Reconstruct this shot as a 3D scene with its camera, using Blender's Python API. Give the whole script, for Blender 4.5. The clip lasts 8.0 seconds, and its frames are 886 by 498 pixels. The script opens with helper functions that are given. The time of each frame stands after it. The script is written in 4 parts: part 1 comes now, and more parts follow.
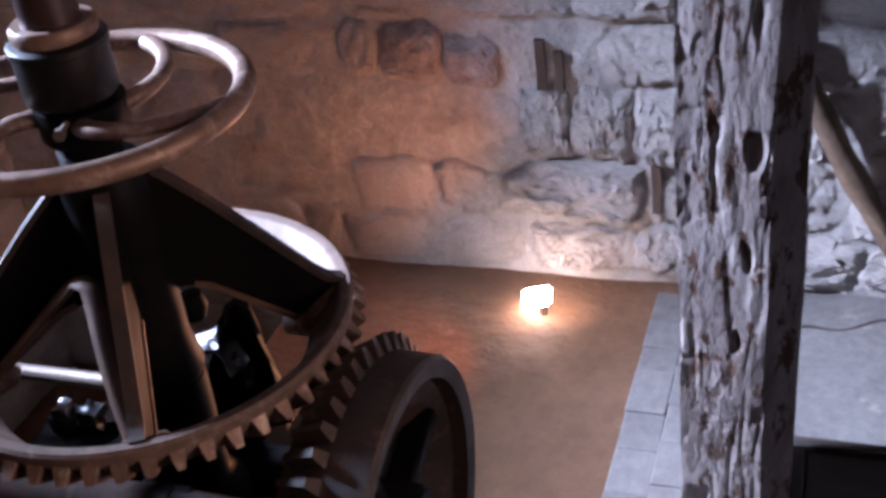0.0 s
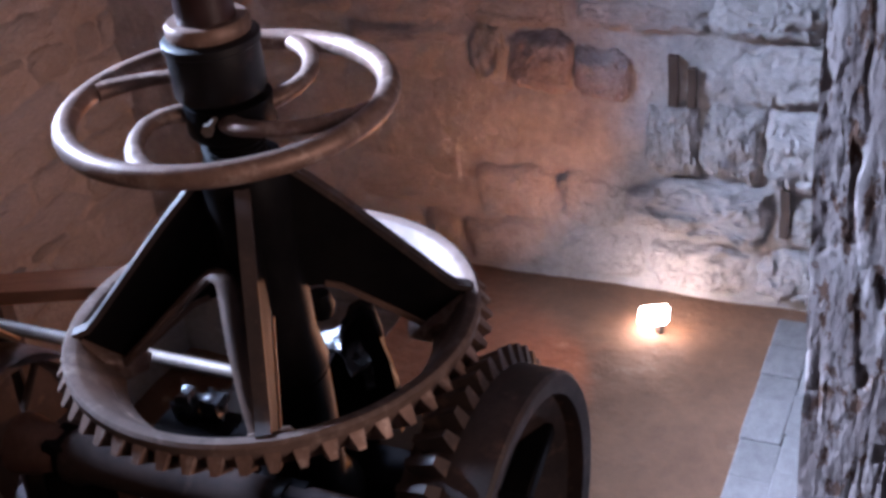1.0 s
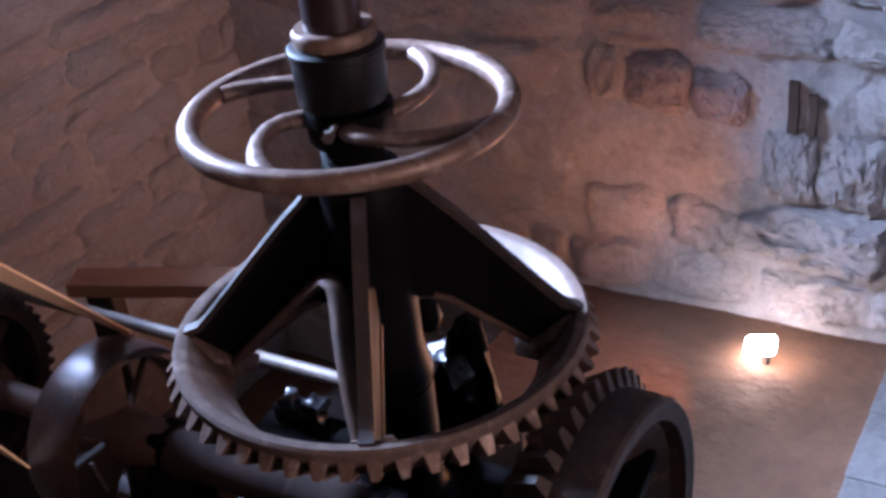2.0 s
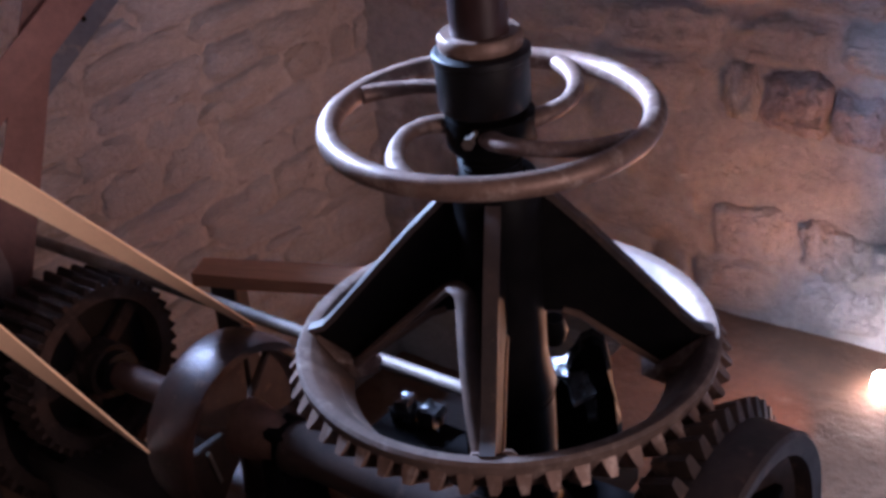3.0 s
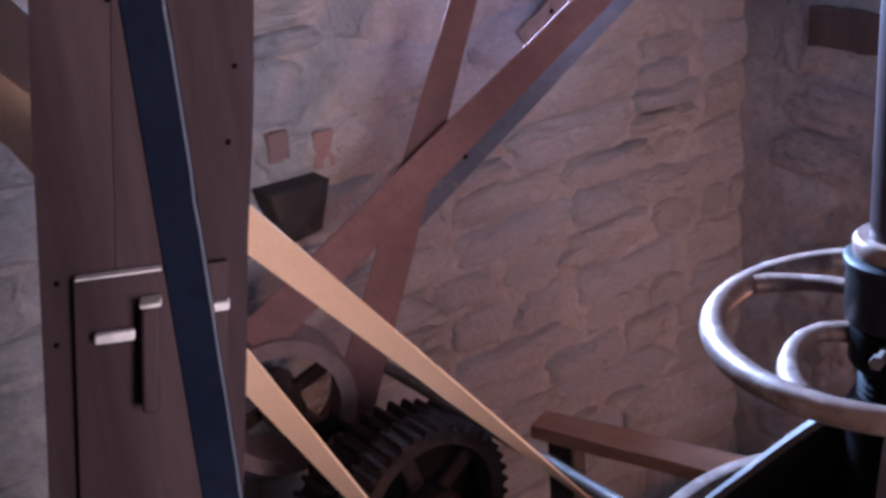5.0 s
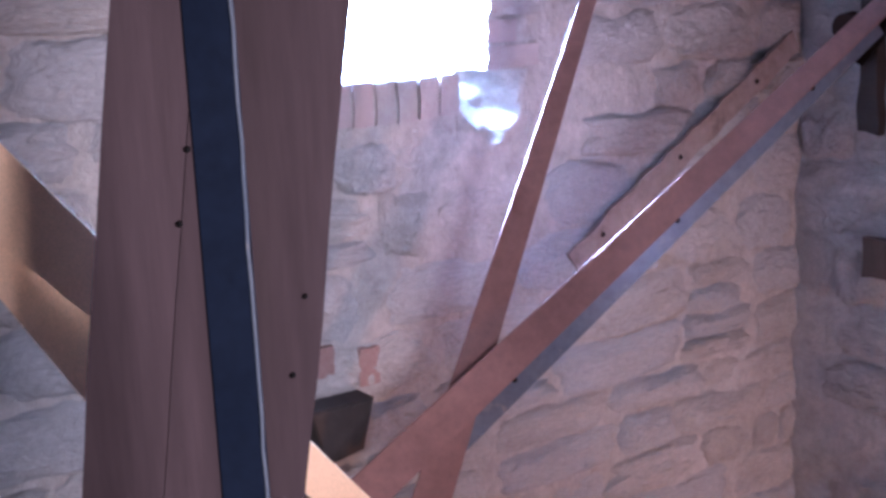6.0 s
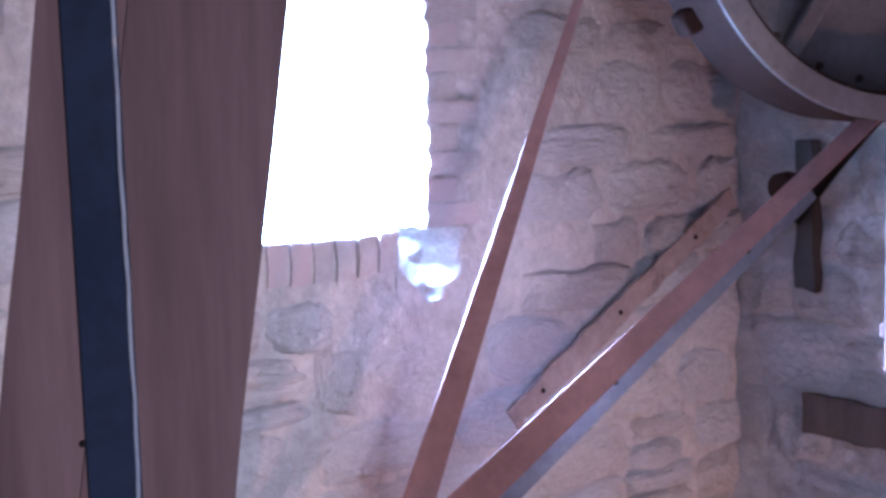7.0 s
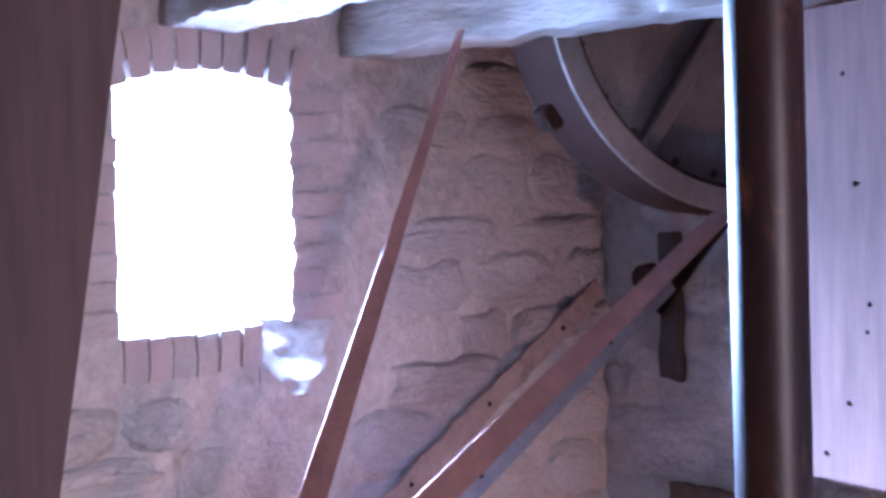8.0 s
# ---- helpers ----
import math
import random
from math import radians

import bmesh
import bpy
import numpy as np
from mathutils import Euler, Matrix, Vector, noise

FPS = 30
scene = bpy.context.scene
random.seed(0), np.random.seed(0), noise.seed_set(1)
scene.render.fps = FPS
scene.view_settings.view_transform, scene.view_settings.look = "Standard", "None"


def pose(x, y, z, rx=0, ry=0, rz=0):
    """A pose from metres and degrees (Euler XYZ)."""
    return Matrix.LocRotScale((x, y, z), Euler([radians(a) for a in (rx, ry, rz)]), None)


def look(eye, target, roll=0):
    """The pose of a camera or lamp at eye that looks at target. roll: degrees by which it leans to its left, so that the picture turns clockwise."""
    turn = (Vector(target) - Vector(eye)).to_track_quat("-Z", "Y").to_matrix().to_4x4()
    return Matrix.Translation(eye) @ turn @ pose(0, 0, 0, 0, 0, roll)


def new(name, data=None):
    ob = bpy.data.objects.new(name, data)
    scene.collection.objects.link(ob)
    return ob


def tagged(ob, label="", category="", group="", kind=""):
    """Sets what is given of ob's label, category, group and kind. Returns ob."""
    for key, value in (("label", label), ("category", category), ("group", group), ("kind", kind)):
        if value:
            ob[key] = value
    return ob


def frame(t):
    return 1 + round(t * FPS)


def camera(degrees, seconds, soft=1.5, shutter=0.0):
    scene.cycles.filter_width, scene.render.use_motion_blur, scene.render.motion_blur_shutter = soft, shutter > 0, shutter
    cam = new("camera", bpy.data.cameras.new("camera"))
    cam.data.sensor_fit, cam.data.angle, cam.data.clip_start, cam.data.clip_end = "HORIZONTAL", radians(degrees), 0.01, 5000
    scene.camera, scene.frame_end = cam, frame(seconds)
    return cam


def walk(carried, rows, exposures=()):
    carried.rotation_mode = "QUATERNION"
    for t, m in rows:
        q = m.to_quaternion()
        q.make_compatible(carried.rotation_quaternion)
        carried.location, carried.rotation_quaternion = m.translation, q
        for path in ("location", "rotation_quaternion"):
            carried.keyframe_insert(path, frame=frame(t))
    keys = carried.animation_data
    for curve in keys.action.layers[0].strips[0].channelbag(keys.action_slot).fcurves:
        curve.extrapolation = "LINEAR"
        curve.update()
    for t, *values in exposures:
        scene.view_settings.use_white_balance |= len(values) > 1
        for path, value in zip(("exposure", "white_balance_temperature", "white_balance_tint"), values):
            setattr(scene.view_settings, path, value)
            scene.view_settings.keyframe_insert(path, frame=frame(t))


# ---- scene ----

from math import sin, cos, pi, atan2, hypot, sqrt

# ---------------------------------------------------------------- camera
cam = camera(40.15, 8.0, soft=3.3)


def held(x, y, z, tilt, turn, lean):
    return pose(x, y, z, tilt, 0, turn) @ pose(0, 0, 0, 0, 0, lean)


walk(cam, [
    (0, held(1.239, -1.599, 2.454, 58.22, 21.03, -6.93)),
    (0.5, held(1.207, -1.597, 2.464, 58.43, 24.34, -6.48)),
    (1, held(1.190, -1.605, 2.469, 58.96, 26.75, -6.30)),
    (1.5, held(1.183, -1.608, 2.469, 59.67, 29.36, -6.19)),
    (3, held(1.110, -1.602, 2.462, 60.88, 37.85, -5.23)),
    (3.5, held(1.094, -1.613, 2.459, 61.43, 41.61, -5.04)),
    (4, held(1.051, -1.588, 2.462, 62.02, 46.06, -5.01)),
    (4.5, held(0.982, -1.560, 2.460, 63.64, 50.66, -4.80)),
    (5, held(0.935, -1.517, 2.479, 68.20, 54.49, -4.22)),
    (5.2, held(0.913, -1.512, 2.483, 70.36, 55.25, -3.98)),
    (6.3, held(0.815, -1.497, 2.506, 80.22, 54.80, -1.91)),
    (6.5, held(0.812, -1.486, 2.524, 81.37, 54.37, -1.76)),
    (7, held(0.825, -1.449, 2.591, 83.68, 52.88, -1.38)),
    (7.5, held(0.841, -1.422, 2.605, 86.27, 50.21, -0.92)),
    (8, held(0.859, -1.392, 2.600, 87.74, 47.51, -1.15)),
], exposures=[(0, 0.13, 6250, 31), (1.5, 0.08, 5650, 27), (3.0, 0.10, 5400, 28), (4.0, 0.20, 5100, 28), (5.0, 0.52, 4950, 26), (6.5, 1.50, 4450, 18), (7.5, 1.40, 4580, 22), (8, 1.13, 4750, 26)])

# ---------------------------------------------------------------- light
world = bpy.data.worlds.new("world")
scene.world = world
world.use_nodes = True
wn = world.node_tree
sky = wn.nodes.new("ShaderNodeTexSky")
sky.sky_type, sky.sun_disc = "NISHITA", False
sky.sun_elevation, sky.sun_rotation = radians(40), radians(200)
wn.links.new(sky.outputs[0], wn.nodes["Background"].inputs[0])
wn.nodes["Background"].inputs[1].default_value = 0.12


def area(name, eye, target, w, h, watts, colour, spread=180):
    d = bpy.data.lights.new(name, "AREA")
    d.shape, d.size, d.size_y, d.energy, d.color, d.spread = "RECTANGLE", w, h, watts, colour, radians(spread)
    ob = new(name, d)
    ob.matrix_world = look(eye, target)
    return ob


# daylight through the window's deep opening: soft from the horizon, strong from the upper sky
area("window_daylight", (-2.46, 0.42, 2.60), (0.5, 0.30, 1.2), 0.22, 0.60, 165, (0.52, 0.75, 1.0), 120)
area("upper_sky_daylight", (-2.92, 0.20, 3.17), (0.70, 1.30, 0.6), 0.45, 0.24, 175, (0.62, 0.80, 1.0), 62)
# warm fill lamp added on the right, out of view, to brighten belts and walls
area("unseen_warm_fill", (2.98, -1.00, 2.10), (-1.2, -1.45, 1.85), 0.85, 1.4, 19.5, (1.0, 0.75, 0.56), 84)
# the floodlight that stands on the floor before the back wall, turned up towards the machine
area("floodlight_beam", (0.270, 1.62, 0.16), (-0.9, 0.95, 1.05), 0.11, 0.08, 8.0, (1.0, 0.36, 0.10), 150)


# ---------------------------------------------------------------- materials
def material(name, a, b, rough=0.7, metal=0.0, grain=30.0, blotch=3.0, bump=0.3, size=0.004, c=None, cmix=(0.55, 0.7),
             stretch=(1, 1, 1), vary=0.12, rough_var=0.15, relief=0.0, wide=7.0, gloss=0.5, alt=None):
    """A surface of two colours in blotches and grain, worn to a third colour, with fine relief."""
    m = bpy.data.materials.new(name)
    m.use_nodes = True
    nt = m.node_tree
    n, l = nt.nodes, nt.links
    bs = n["Principled BSDF"]
    co = n.new("ShaderNodeTexCoord")
    info = n.new("ShaderNodeObjectInfo")
    add = n.new("ShaderNodeVectorMath")
    add.operation = "MULTIPLY_ADD"
    add.inputs[1].default_value = stretch
    l.new(co.outputs["Object"], add.inputs[0])
    off = n.new("ShaderNodeVectorMath")
    off.operation = "SCALE"
    off.inputs[0].default_value = (37.0, 19.0, 53.0)
    l.new(info.outputs["Random"], off.inputs["Scale"])
    l.new(off.outputs[0], add.inputs[2])

    def tex(scale, detail, roughness=0.6):
        t = n.new("ShaderNodeTexNoise")
        t.inputs["Scale"].default_value, t.inputs["Detail"].default_value, t.inputs["Roughness"].default_value = scale, detail, roughness
        l.new(add.outputs[0], t.inputs["Vector"])
        return t.outputs["Fac"]

    big, fine = tex(blotch, 4), tex(grain, 6, 0.7)

    def ramp(src, lo, hi):
        r = n.new("ShaderNodeMapRange")
        r.inputs[1].default_value, r.inputs[2].default_value = lo, hi
        l.new(src, r.inputs[0])
        return r.outputs[0]

    def mix(fac, p, q, kind="MIX"):
        x = n.new("ShaderNodeMix")
        x.data_type, x.blend_type = "RGBA", kind
        for sock, v in ((x.inputs[0], fac), (x.inputs[6], p), (x.inputs[7], q)):
            if isinstance(v, bpy.types.NodeSocket):
                l.new(v, sock)
            else:
                sock.default_value = v if isinstance(v, float) else (*v, 1)
        return x.outputs[2]

    col = mix(ramp(big, 0.35, 0.65), a, b)
    if c:
        col = mix(ramp(tex(blotch * 2.3, 8, 0.7), *cmix), col, c)
    if alt:
        col = mix(ramp(info.outputs["Random"], 0.45, 0.85), col, alt)
    g = ramp(fine, 0.3, 0.7)
    shade = n.new("ShaderNodeMapRange")
    shade.inputs[3].default_value, shade.inputs[4].default_value = 0.78, 1.18
    l.new(g, shade.inputs[0])
    grey = n.new("ShaderNodeCombineColor")
    per = n.new("ShaderNodeMapRange")
    per.inputs[3].default_value, per.inputs[4].default_value = 1 - vary, 1 + vary
    l.new(info.outputs["Random"], per.inputs[0])
    mul = n.new("ShaderNodeMath")
    mul.operation = "MULTIPLY"
    l.new(shade.outputs[0], mul.inputs[0])
    l.new(per.outputs[0], mul.inputs[1])
    for i in range(3):
        l.new(mul.outputs[0], grey.inputs[i])
    l.new(mix(1.0, col, grey.outputs[0], "MULTIPLY"), bs.inputs["Base Color"])
    ro = n.new("ShaderNodeMapRange")
    ro.inputs[3].default_value, ro.inputs[4].default_value = max(0.05, rough - rough_var), min(1, rough + rough_var)
    l.new(big, ro.inputs[0])
    l.new(ro.outputs[0], bs.inputs["Roughness"])
    bs.inputs["Metallic"].default_value = metal
    bs.inputs["Specular IOR Level"].default_value = gloss
    bp = n.new("ShaderNodeBump")
    bp.inputs["Strength"].default_value, bp.inputs["Distance"].default_value = bump, size
    l.new(fine, bp.inputs["Height"])
    if relief:
        b2 = n.new("ShaderNodeBump")
        b2.inputs["Strength"].default_value, b2.inputs["Distance"].default_value = 1.0, relief
        l.new(tex(wide, 5, 0.62), b2.inputs["Height"])
        l.new(b2.outputs[0], bp.inputs["Normal"])
    l.new(bp.outputs[0], bs.inputs["Normal"])
    return m


LIMEWASH = material("limewashed_stone", (0.50, 0.455, 0.425), (0.43, 0.385, 0.355), 0.92, 0, 14, 1.4, 0.6, 0.008, (0.27, 0.22, 0.195), (0.62, 0.76), vary=0.08, relief=0.017, wide=5, alt=(0.44, 0.395, 0.37))
DUSKY = material("dusty_stone", (0.47, 0.435, 0.415), (0.40, 0.37, 0.35), 0.95, 0, 14, 1.4, 0.35, 0.005, (0.28, 0.23, 0.21), (0.60, 0.76), vary=0.10, relief=0.014, wide=5, alt=(0.375, 0.365, 0.372))
STAINED = material("stained_stone", (0.40, 0.335, 0.325), (0.31, 0.24, 0.23), 0.93, 0, 14, 5, 0.5, 0.006, (0.42, 0.36, 0.335), (0.50, 0.66), vary=0.05, relief=0.014, wide=6)
MORTAR = material("lime_mortar", (0.465, 0.430, 0.408), (0.395, 0.362, 0.342), 0.95, 0, 24, 2.4, 0.6, 0.008, (0.26, 0.21, 0.185), (0.62, 0.76), relief=0.04)
BRICK = material("limewashed_brick", (0.46, 0.42, 0.40), (0.41, 0.355, 0.335), 0.93, 0, 40, 6.0, 0.5, 0.004, (0.24, 0.12, 0.11), (0.58, 0.72), vary=0.14, alt=(0.38, 0.31, 0.30))
REDBRICK = material("soft_red_brick", (0.34, 0.20, 0.18), (0.27, 0.15, 0.135), 0.93, 0, 40, 14, 0.5, 0.004, (0.45, 0.38, 0.35), (0.48, 0.66), vary=0.1)
# Dark grey that stands for the shade inside a putlog slot.
SLOTDARK = material("dark_slot_fill", (0.11, 0.10, 0.115), (0.075, 0.07, 0.08), 0.9, 0, 40, 8.0, 0.5, 0.004, vary=0.1)
FLOOR = material("earth_floor", (0.155, 0.074, 0.037), (0.118, 0.055, 0.027), 0.9, 0, 14, 1.6, 0.5, 0.008, (0.21, 0.145, 0.10), (0.58, 0.75), vary=0, relief=0.015)
PAVER = material("pale_paver", (0.165, 0.150, 0.143), (0.128, 0.115, 0.110), 0.9, 0, 30, 3.0, 0.4, 0.004, (0.27, 0.23, 0.2), (0.62, 0.75), vary=0.08)
IRON = material("cast_iron", (0.009, 0.006, 0.006), (0.005, 0.004, 0.004), 0.45, 0.2, 60, 7, 0.35, 0.0015, (0.035, 0.018, 0.012), (0.60, 0.74), vary=0.05, gloss=0.25)
RIMIRON = material("worn_rim_iron", (0.155, 0.102, 0.082), (0.095, 0.063, 0.050), 0.55, 0.1, 50, 7, 0.4, 0.001, (0.24, 0.175, 0.145), (0.52, 0.70), vary=0.03, gloss=0.25)
WORN = material("worn_iron", (0.235, 0.142, 0.106), (0.135, 0.081, 0.060), 0.52, 0.45, 60, 9, 0.3, 0.001, (0.40, 0.30, 0.25), (0.52, 0.70), vary=0.03)
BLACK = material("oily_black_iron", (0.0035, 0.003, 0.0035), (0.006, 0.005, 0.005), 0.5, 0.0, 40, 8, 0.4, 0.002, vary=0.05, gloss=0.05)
GREASE = material("greased_iron", (0.02, 0.02, 0.022), (0.012, 0.012, 0.014), 0.30, 0.3, 45, 12, 0.6, 0.003, vary=0.05, gloss=0.9)
STEEL = material("bright_steel", (0.20, 0.165, 0.145), (0.12, 0.088, 0.07), 0.55, 0.4, 60, 10, 0.2, 0.001, (0.16, 0.09, 0.06), (0.6, 0.72), vary=0)
RUST = material("rusted_shaft", (0.045, 0.020, 0.017), (0.022, 0.012, 0.012), 0.40, 0.1, 50, 6, 0.4, 0.0015, (0.14, 0.052, 0.030), (0.58, 0.70), vary=0, stretch=(1, 1, 0.4), gloss=0.35)
PULLEY = material("brown_pulley_iron", (0.058, 0.026, 0.019), (0.030, 0.016, 0.013), 0.34, 0.3, 46, 12, 0.9, 0.002, (0.17, 0.09, 0.065), (0.58, 0.72), vary=0.04)
SHAFTIRON = material("rusty_brown_shaft_iron", (0.15, 0.075, 0.053), (0.095, 0.050, 0.037), 0.55, 0.1, 50, 6, 0.3, 0.001, (0.05, 0.028, 0.022), (0.58, 0.7), vary=0.04, gloss=0.3)
WEBIRON = material("oily_brown_web_iron", (0.055, 0.030, 0.022), (0.032, 0.019, 0.015), 0.6, 0.1, 40, 8, 0.4, 0.001, (0.11, 0.06, 0.04), (0.58, 0.72), vary=0.1, gloss=0.25)
GEARIRON = material("dusty_dark_brown_gear_iron", (0.036, 0.022, 0.018), (0.018, 0.012, 0.011), 0.8, 0.0, 40, 6, 0.4, 0.002, (0.075, 0.048, 0.038), (0.56, 0.72), vary=0.08, gloss=0.1)
PALEIRON = material("dusty_grey_iron", (0.27, 0.245, 0.24), (0.20, 0.18, 0.175), 0.7, 0.1, 40, 5, 0.3, 0.002, (0.16, 0.12, 0.11), (0.6, 0.74), vary=0.04)
ARMIRON = material("brown_arm_iron", (0.052, 0.031, 0.024), (0.027, 0.017, 0.014), 0.58, 0.1, 60, 9, 0.5, 0.002, (0.12, 0.068, 0.047), (0.56, 0.70), vary=0.05)
# Lighter, browner copy of the arm iron, for warm light on the flanges.
LITFLANGE = material("lit_brown_flange_iron", (0.155, 0.088, 0.060), (0.085, 0.048, 0.034), 0.55, 0.15, 60, 9, 0.4, 0.001, (0.05, 0.03, 0.024), (0.60, 0.72), vary=0.05)
PINKIRON = material("reddish_dusty_iron", (0.30, 0.20, 0.18), (0.22, 0.14, 0.125), 0.7, 0.1, 40, 6, 0.3, 0.001, vary=0.04)
# Dusty brown, darkened further for the shade on the large pulley's belt face.
BROWNIRON = material("darkened_dusty_iron", (0.050, 0.030, 0.025), (0.034, 0.021, 0.018), 0.98, 0.0, 40, 5, 0.3, 0.002, vary=0.04, gloss=0.02, rough_var=0.02)
BELT = material("tan_leather_belt", (0.95, 0.62, 0.375), (0.90, 0.57, 0.34), 0.6, 0, 420, 8, 0.1, 0.0004, vary=0.02)
REDBELT = material("red_brown_belt", (0.25, 0.118, 0.098), (0.18, 0.084, 0.070), 0.7, 0, 40, 5, 0.08, 0.0006, vary=0.03)
OLDWOOD = material("weathered_oak", (0.34, 0.285, 0.272), (0.205, 0.155, 0.142), 0.9, 0, 34, 9, 0.7, 0.008, (0.090, 0.039, 0.021), (0.53, 0.58), stretch=(1, 1, 0.42), vary=0.05, relief=0.012, wide=22)
ROOT = material("brown_root_wood", (0.20, 0.125, 0.08), (0.13, 0.08, 0.052), 0.9, 0, 30, 6, 0.8, 0.008, vary=0.05)
BOARD = material("grey_brown_boards", (0.076, 0.050, 0.053), (0.055, 0.036, 0.038), 0.7, 0, 26, 3, 0.3, 0.002, (0.055, 0.037, 0.037), (0.60, 0.76), stretch=(1.5, 1.5, 0.12), vary=0.04, gloss=0.10)
# Near-white that paints the light caught by the gate's edges.
LITEDGE = material("pale_lit_edge", (0.80, 0.76, 0.72), (0.68, 0.63, 0.58), 0.8, 0, 60, 8, 0.2, 0.001)
PALEBOARD = material("limewashed_boards", (0.105, 0.052, 0.041), (0.082, 0.041, 0.033), 0.8, 0, 26, 3, 0.3, 0.002, (0.13, 0.076, 0.062), (0.64, 0.8), stretch=(1.5, 1.5, 0.14), vary=0.04, gloss=0.2)
LATH = material("dusty_brown_lath", (0.33, 0.255, 0.23), (0.26, 0.20, 0.18), 0.95, 0, 26, 4, 0.6, 0.005, (0.17, 0.12, 0.105), (0.58, 0.72), gloss=0.1)
BEAM = material("limewashed_beam", (0.33, 0.275, 0.245), (0.23, 0.185, 0.165), 0.9, 0, 30, 5, 1.0, 0.014, (0.16, 0.12, 0.105), (0.62, 0.68), stretch=(0.22, 1, 1), vary=0.06, relief=0.03, wide=9)
PLANK = material("orange_brown_plank", (0.55, 0.25, 0.135), (0.42, 0.19, 0.105), 0.75, 0, 40, 4, 0.4, 0.002, stretch=(0.15, 1, 1), vary=0.05)
BLUEBAR = material("blue_black_painted_bar", (0.0055, 0.0085, 0.019), (0.008, 0.0115, 0.024), 0.6, 0.0, 50, 6, 0.3, 0.001, (0.05, 0.045, 0.05), (0.70, 0.78), vary=0, gloss=0.08)
BLUEGREY = material("blue_grey_strip", (0.085, 0.10, 0.135), (0.13, 0.135, 0.16), 0.75, 0, 40, 6, 0.3, 0.002, (0.24, 0.20, 0.19), (0.58, 0.7), vary=0)
# Kept dark so that the unseen walls bounce less light.
PLASTER = material("dark_unseen_plaster", (0.13, 0.11, 0.10), (0.09, 0.075, 0.068), 0.95, 0, 20, 2, 0.4, 0.006, vary=0)
ARMWOOD = material("brown_wood", (0.10, 0.062, 0.045), (0.065, 0.042, 0.032), 0.8, 0, 30, 5, 0.4, 0.003, stretch=(1, 1, 0.2), vary=0.1)
DARKWOOD = material("dark_wood", (0.045, 0.030, 0.024), (0.028, 0.020, 0.017), 0.7, 0, 30, 4, 0.5, 0.003, stretch=(0.2, 1, 1), vary=0.1)


def glow(name, colour, strength):
    m = bpy.data.materials.new(name)
    m.use_nodes = True
    b = m.node_tree.nodes["Principled BSDF"]
    b.inputs["Base Color"].default_value = (0.8, 0.8, 0.8, 1)
    b.inputs["Emission Color"].default_value, b.inputs["Emission Strength"].default_value = (*colour, 1), strength
    return m


LAMPGLASS = glow("lit_floodlight_glass", (1.0, 0.86, 0.70), 85)
DAYLIGHT = glow("overcast_sky", (0.90, 0.94, 1.0), 12)

# ---------------------------------------------------------------- mesh helpers


def mesh_of(name, bm, mat, smooth=40):
    me = bpy.data.meshes.new(name)
    bmesh.ops.recalc_face_normals(bm, faces=bm.faces)
    bm.to_mesh(me)
    bm.free()
    me.materials.append(mat)
    if smooth:
        me.shade_smooth()
        me.set_sharp_from_angle(angle=radians(smooth))
    return me


def part(name, bm, mat, parent=None, label="", smooth=40):
    ob = new(name, mesh_of(name, bm, mat, smooth))
    if parent:
        ob.parent = parent
    return tagged(ob, label) if label else ob


def thing(name, label, category, at=(0, 0, 0), group="", kind="", turn=0):
    ob = new(name)
    ob.empty_display_size = 0.05
    ob.matrix_world = pose(*at, 0, 0, turn)
    return tagged(ob, label, category, group, kind)


def box(x0, x1, y0, y1, z0, z1, bevel=0.0, bm=None, m=None, seg=1):
    bm = bm or bmesh.new()
    r = bmesh.ops.create_cube(bm, size=1)
    vs = r["verts"]
    for v in vs:
        v.co = Vector(((x0 + x1) / 2 + v.co.x * (x1 - x0), (y0 + y1) / 2 + v.co.y * (y1 - y0), (z0 + z1) / 2 + v.co.z * (z1 - z0)))
    if bevel:
        es = list({e for v in vs for e in v.link_edges})
        out = bmesh.ops.bevel(bm, geom=es, offset=bevel, segments=seg, affect="EDGES")
        vs = list({v for f in out["faces"] for v in f.verts} | {v for v in vs if v.is_valid})
    if m:
        bmesh.ops.transform(bm, matrix=m, verts=[v for v in vs if v.is_valid])
    return bm


def lathe(profile, n=48, axis="z", centre=(0, 0, 0), bm=None, closed=False, start=0.0, sweep=2 * pi):
    """Turns (radius, height) pairs round an axis through centre."""
    bm = bm or bmesh.new()
    full = abs(sweep - 2 * pi) < 1e-6
    steps = n if full else n + 1
    rings = []
    for i in range(steps):
        a = start + sweep * i / n
        ring = []
        for r, h in profile:
            p = (r * cos(a), r * sin(a), h) if axis == "z" else (h, r * cos(a), r * sin(a)) if axis == "x" else (r * cos(a), h, r * sin(a))
            ring.append(bm.verts.new(Vector(p) + Vector(centre)))
        rings.append(ring)
    k = len(profile)
    for i in range(n):
        p, q = rings[i], rings[(i + 1) % steps]
        for j in range(k if closed else k - 1):
            bm.faces.new((p[j], q[j], q[(j + 1) % k], p[(j + 1) % k]))
    if full and not closed:
        for j in (0, k - 1):
            if profile[j][0] > 1e-4:
                bm.faces.new([r[j] for r in rings])
    bmesh.ops.remove_doubles(bm, verts=bm.verts, dist=1e-6)
    return bm


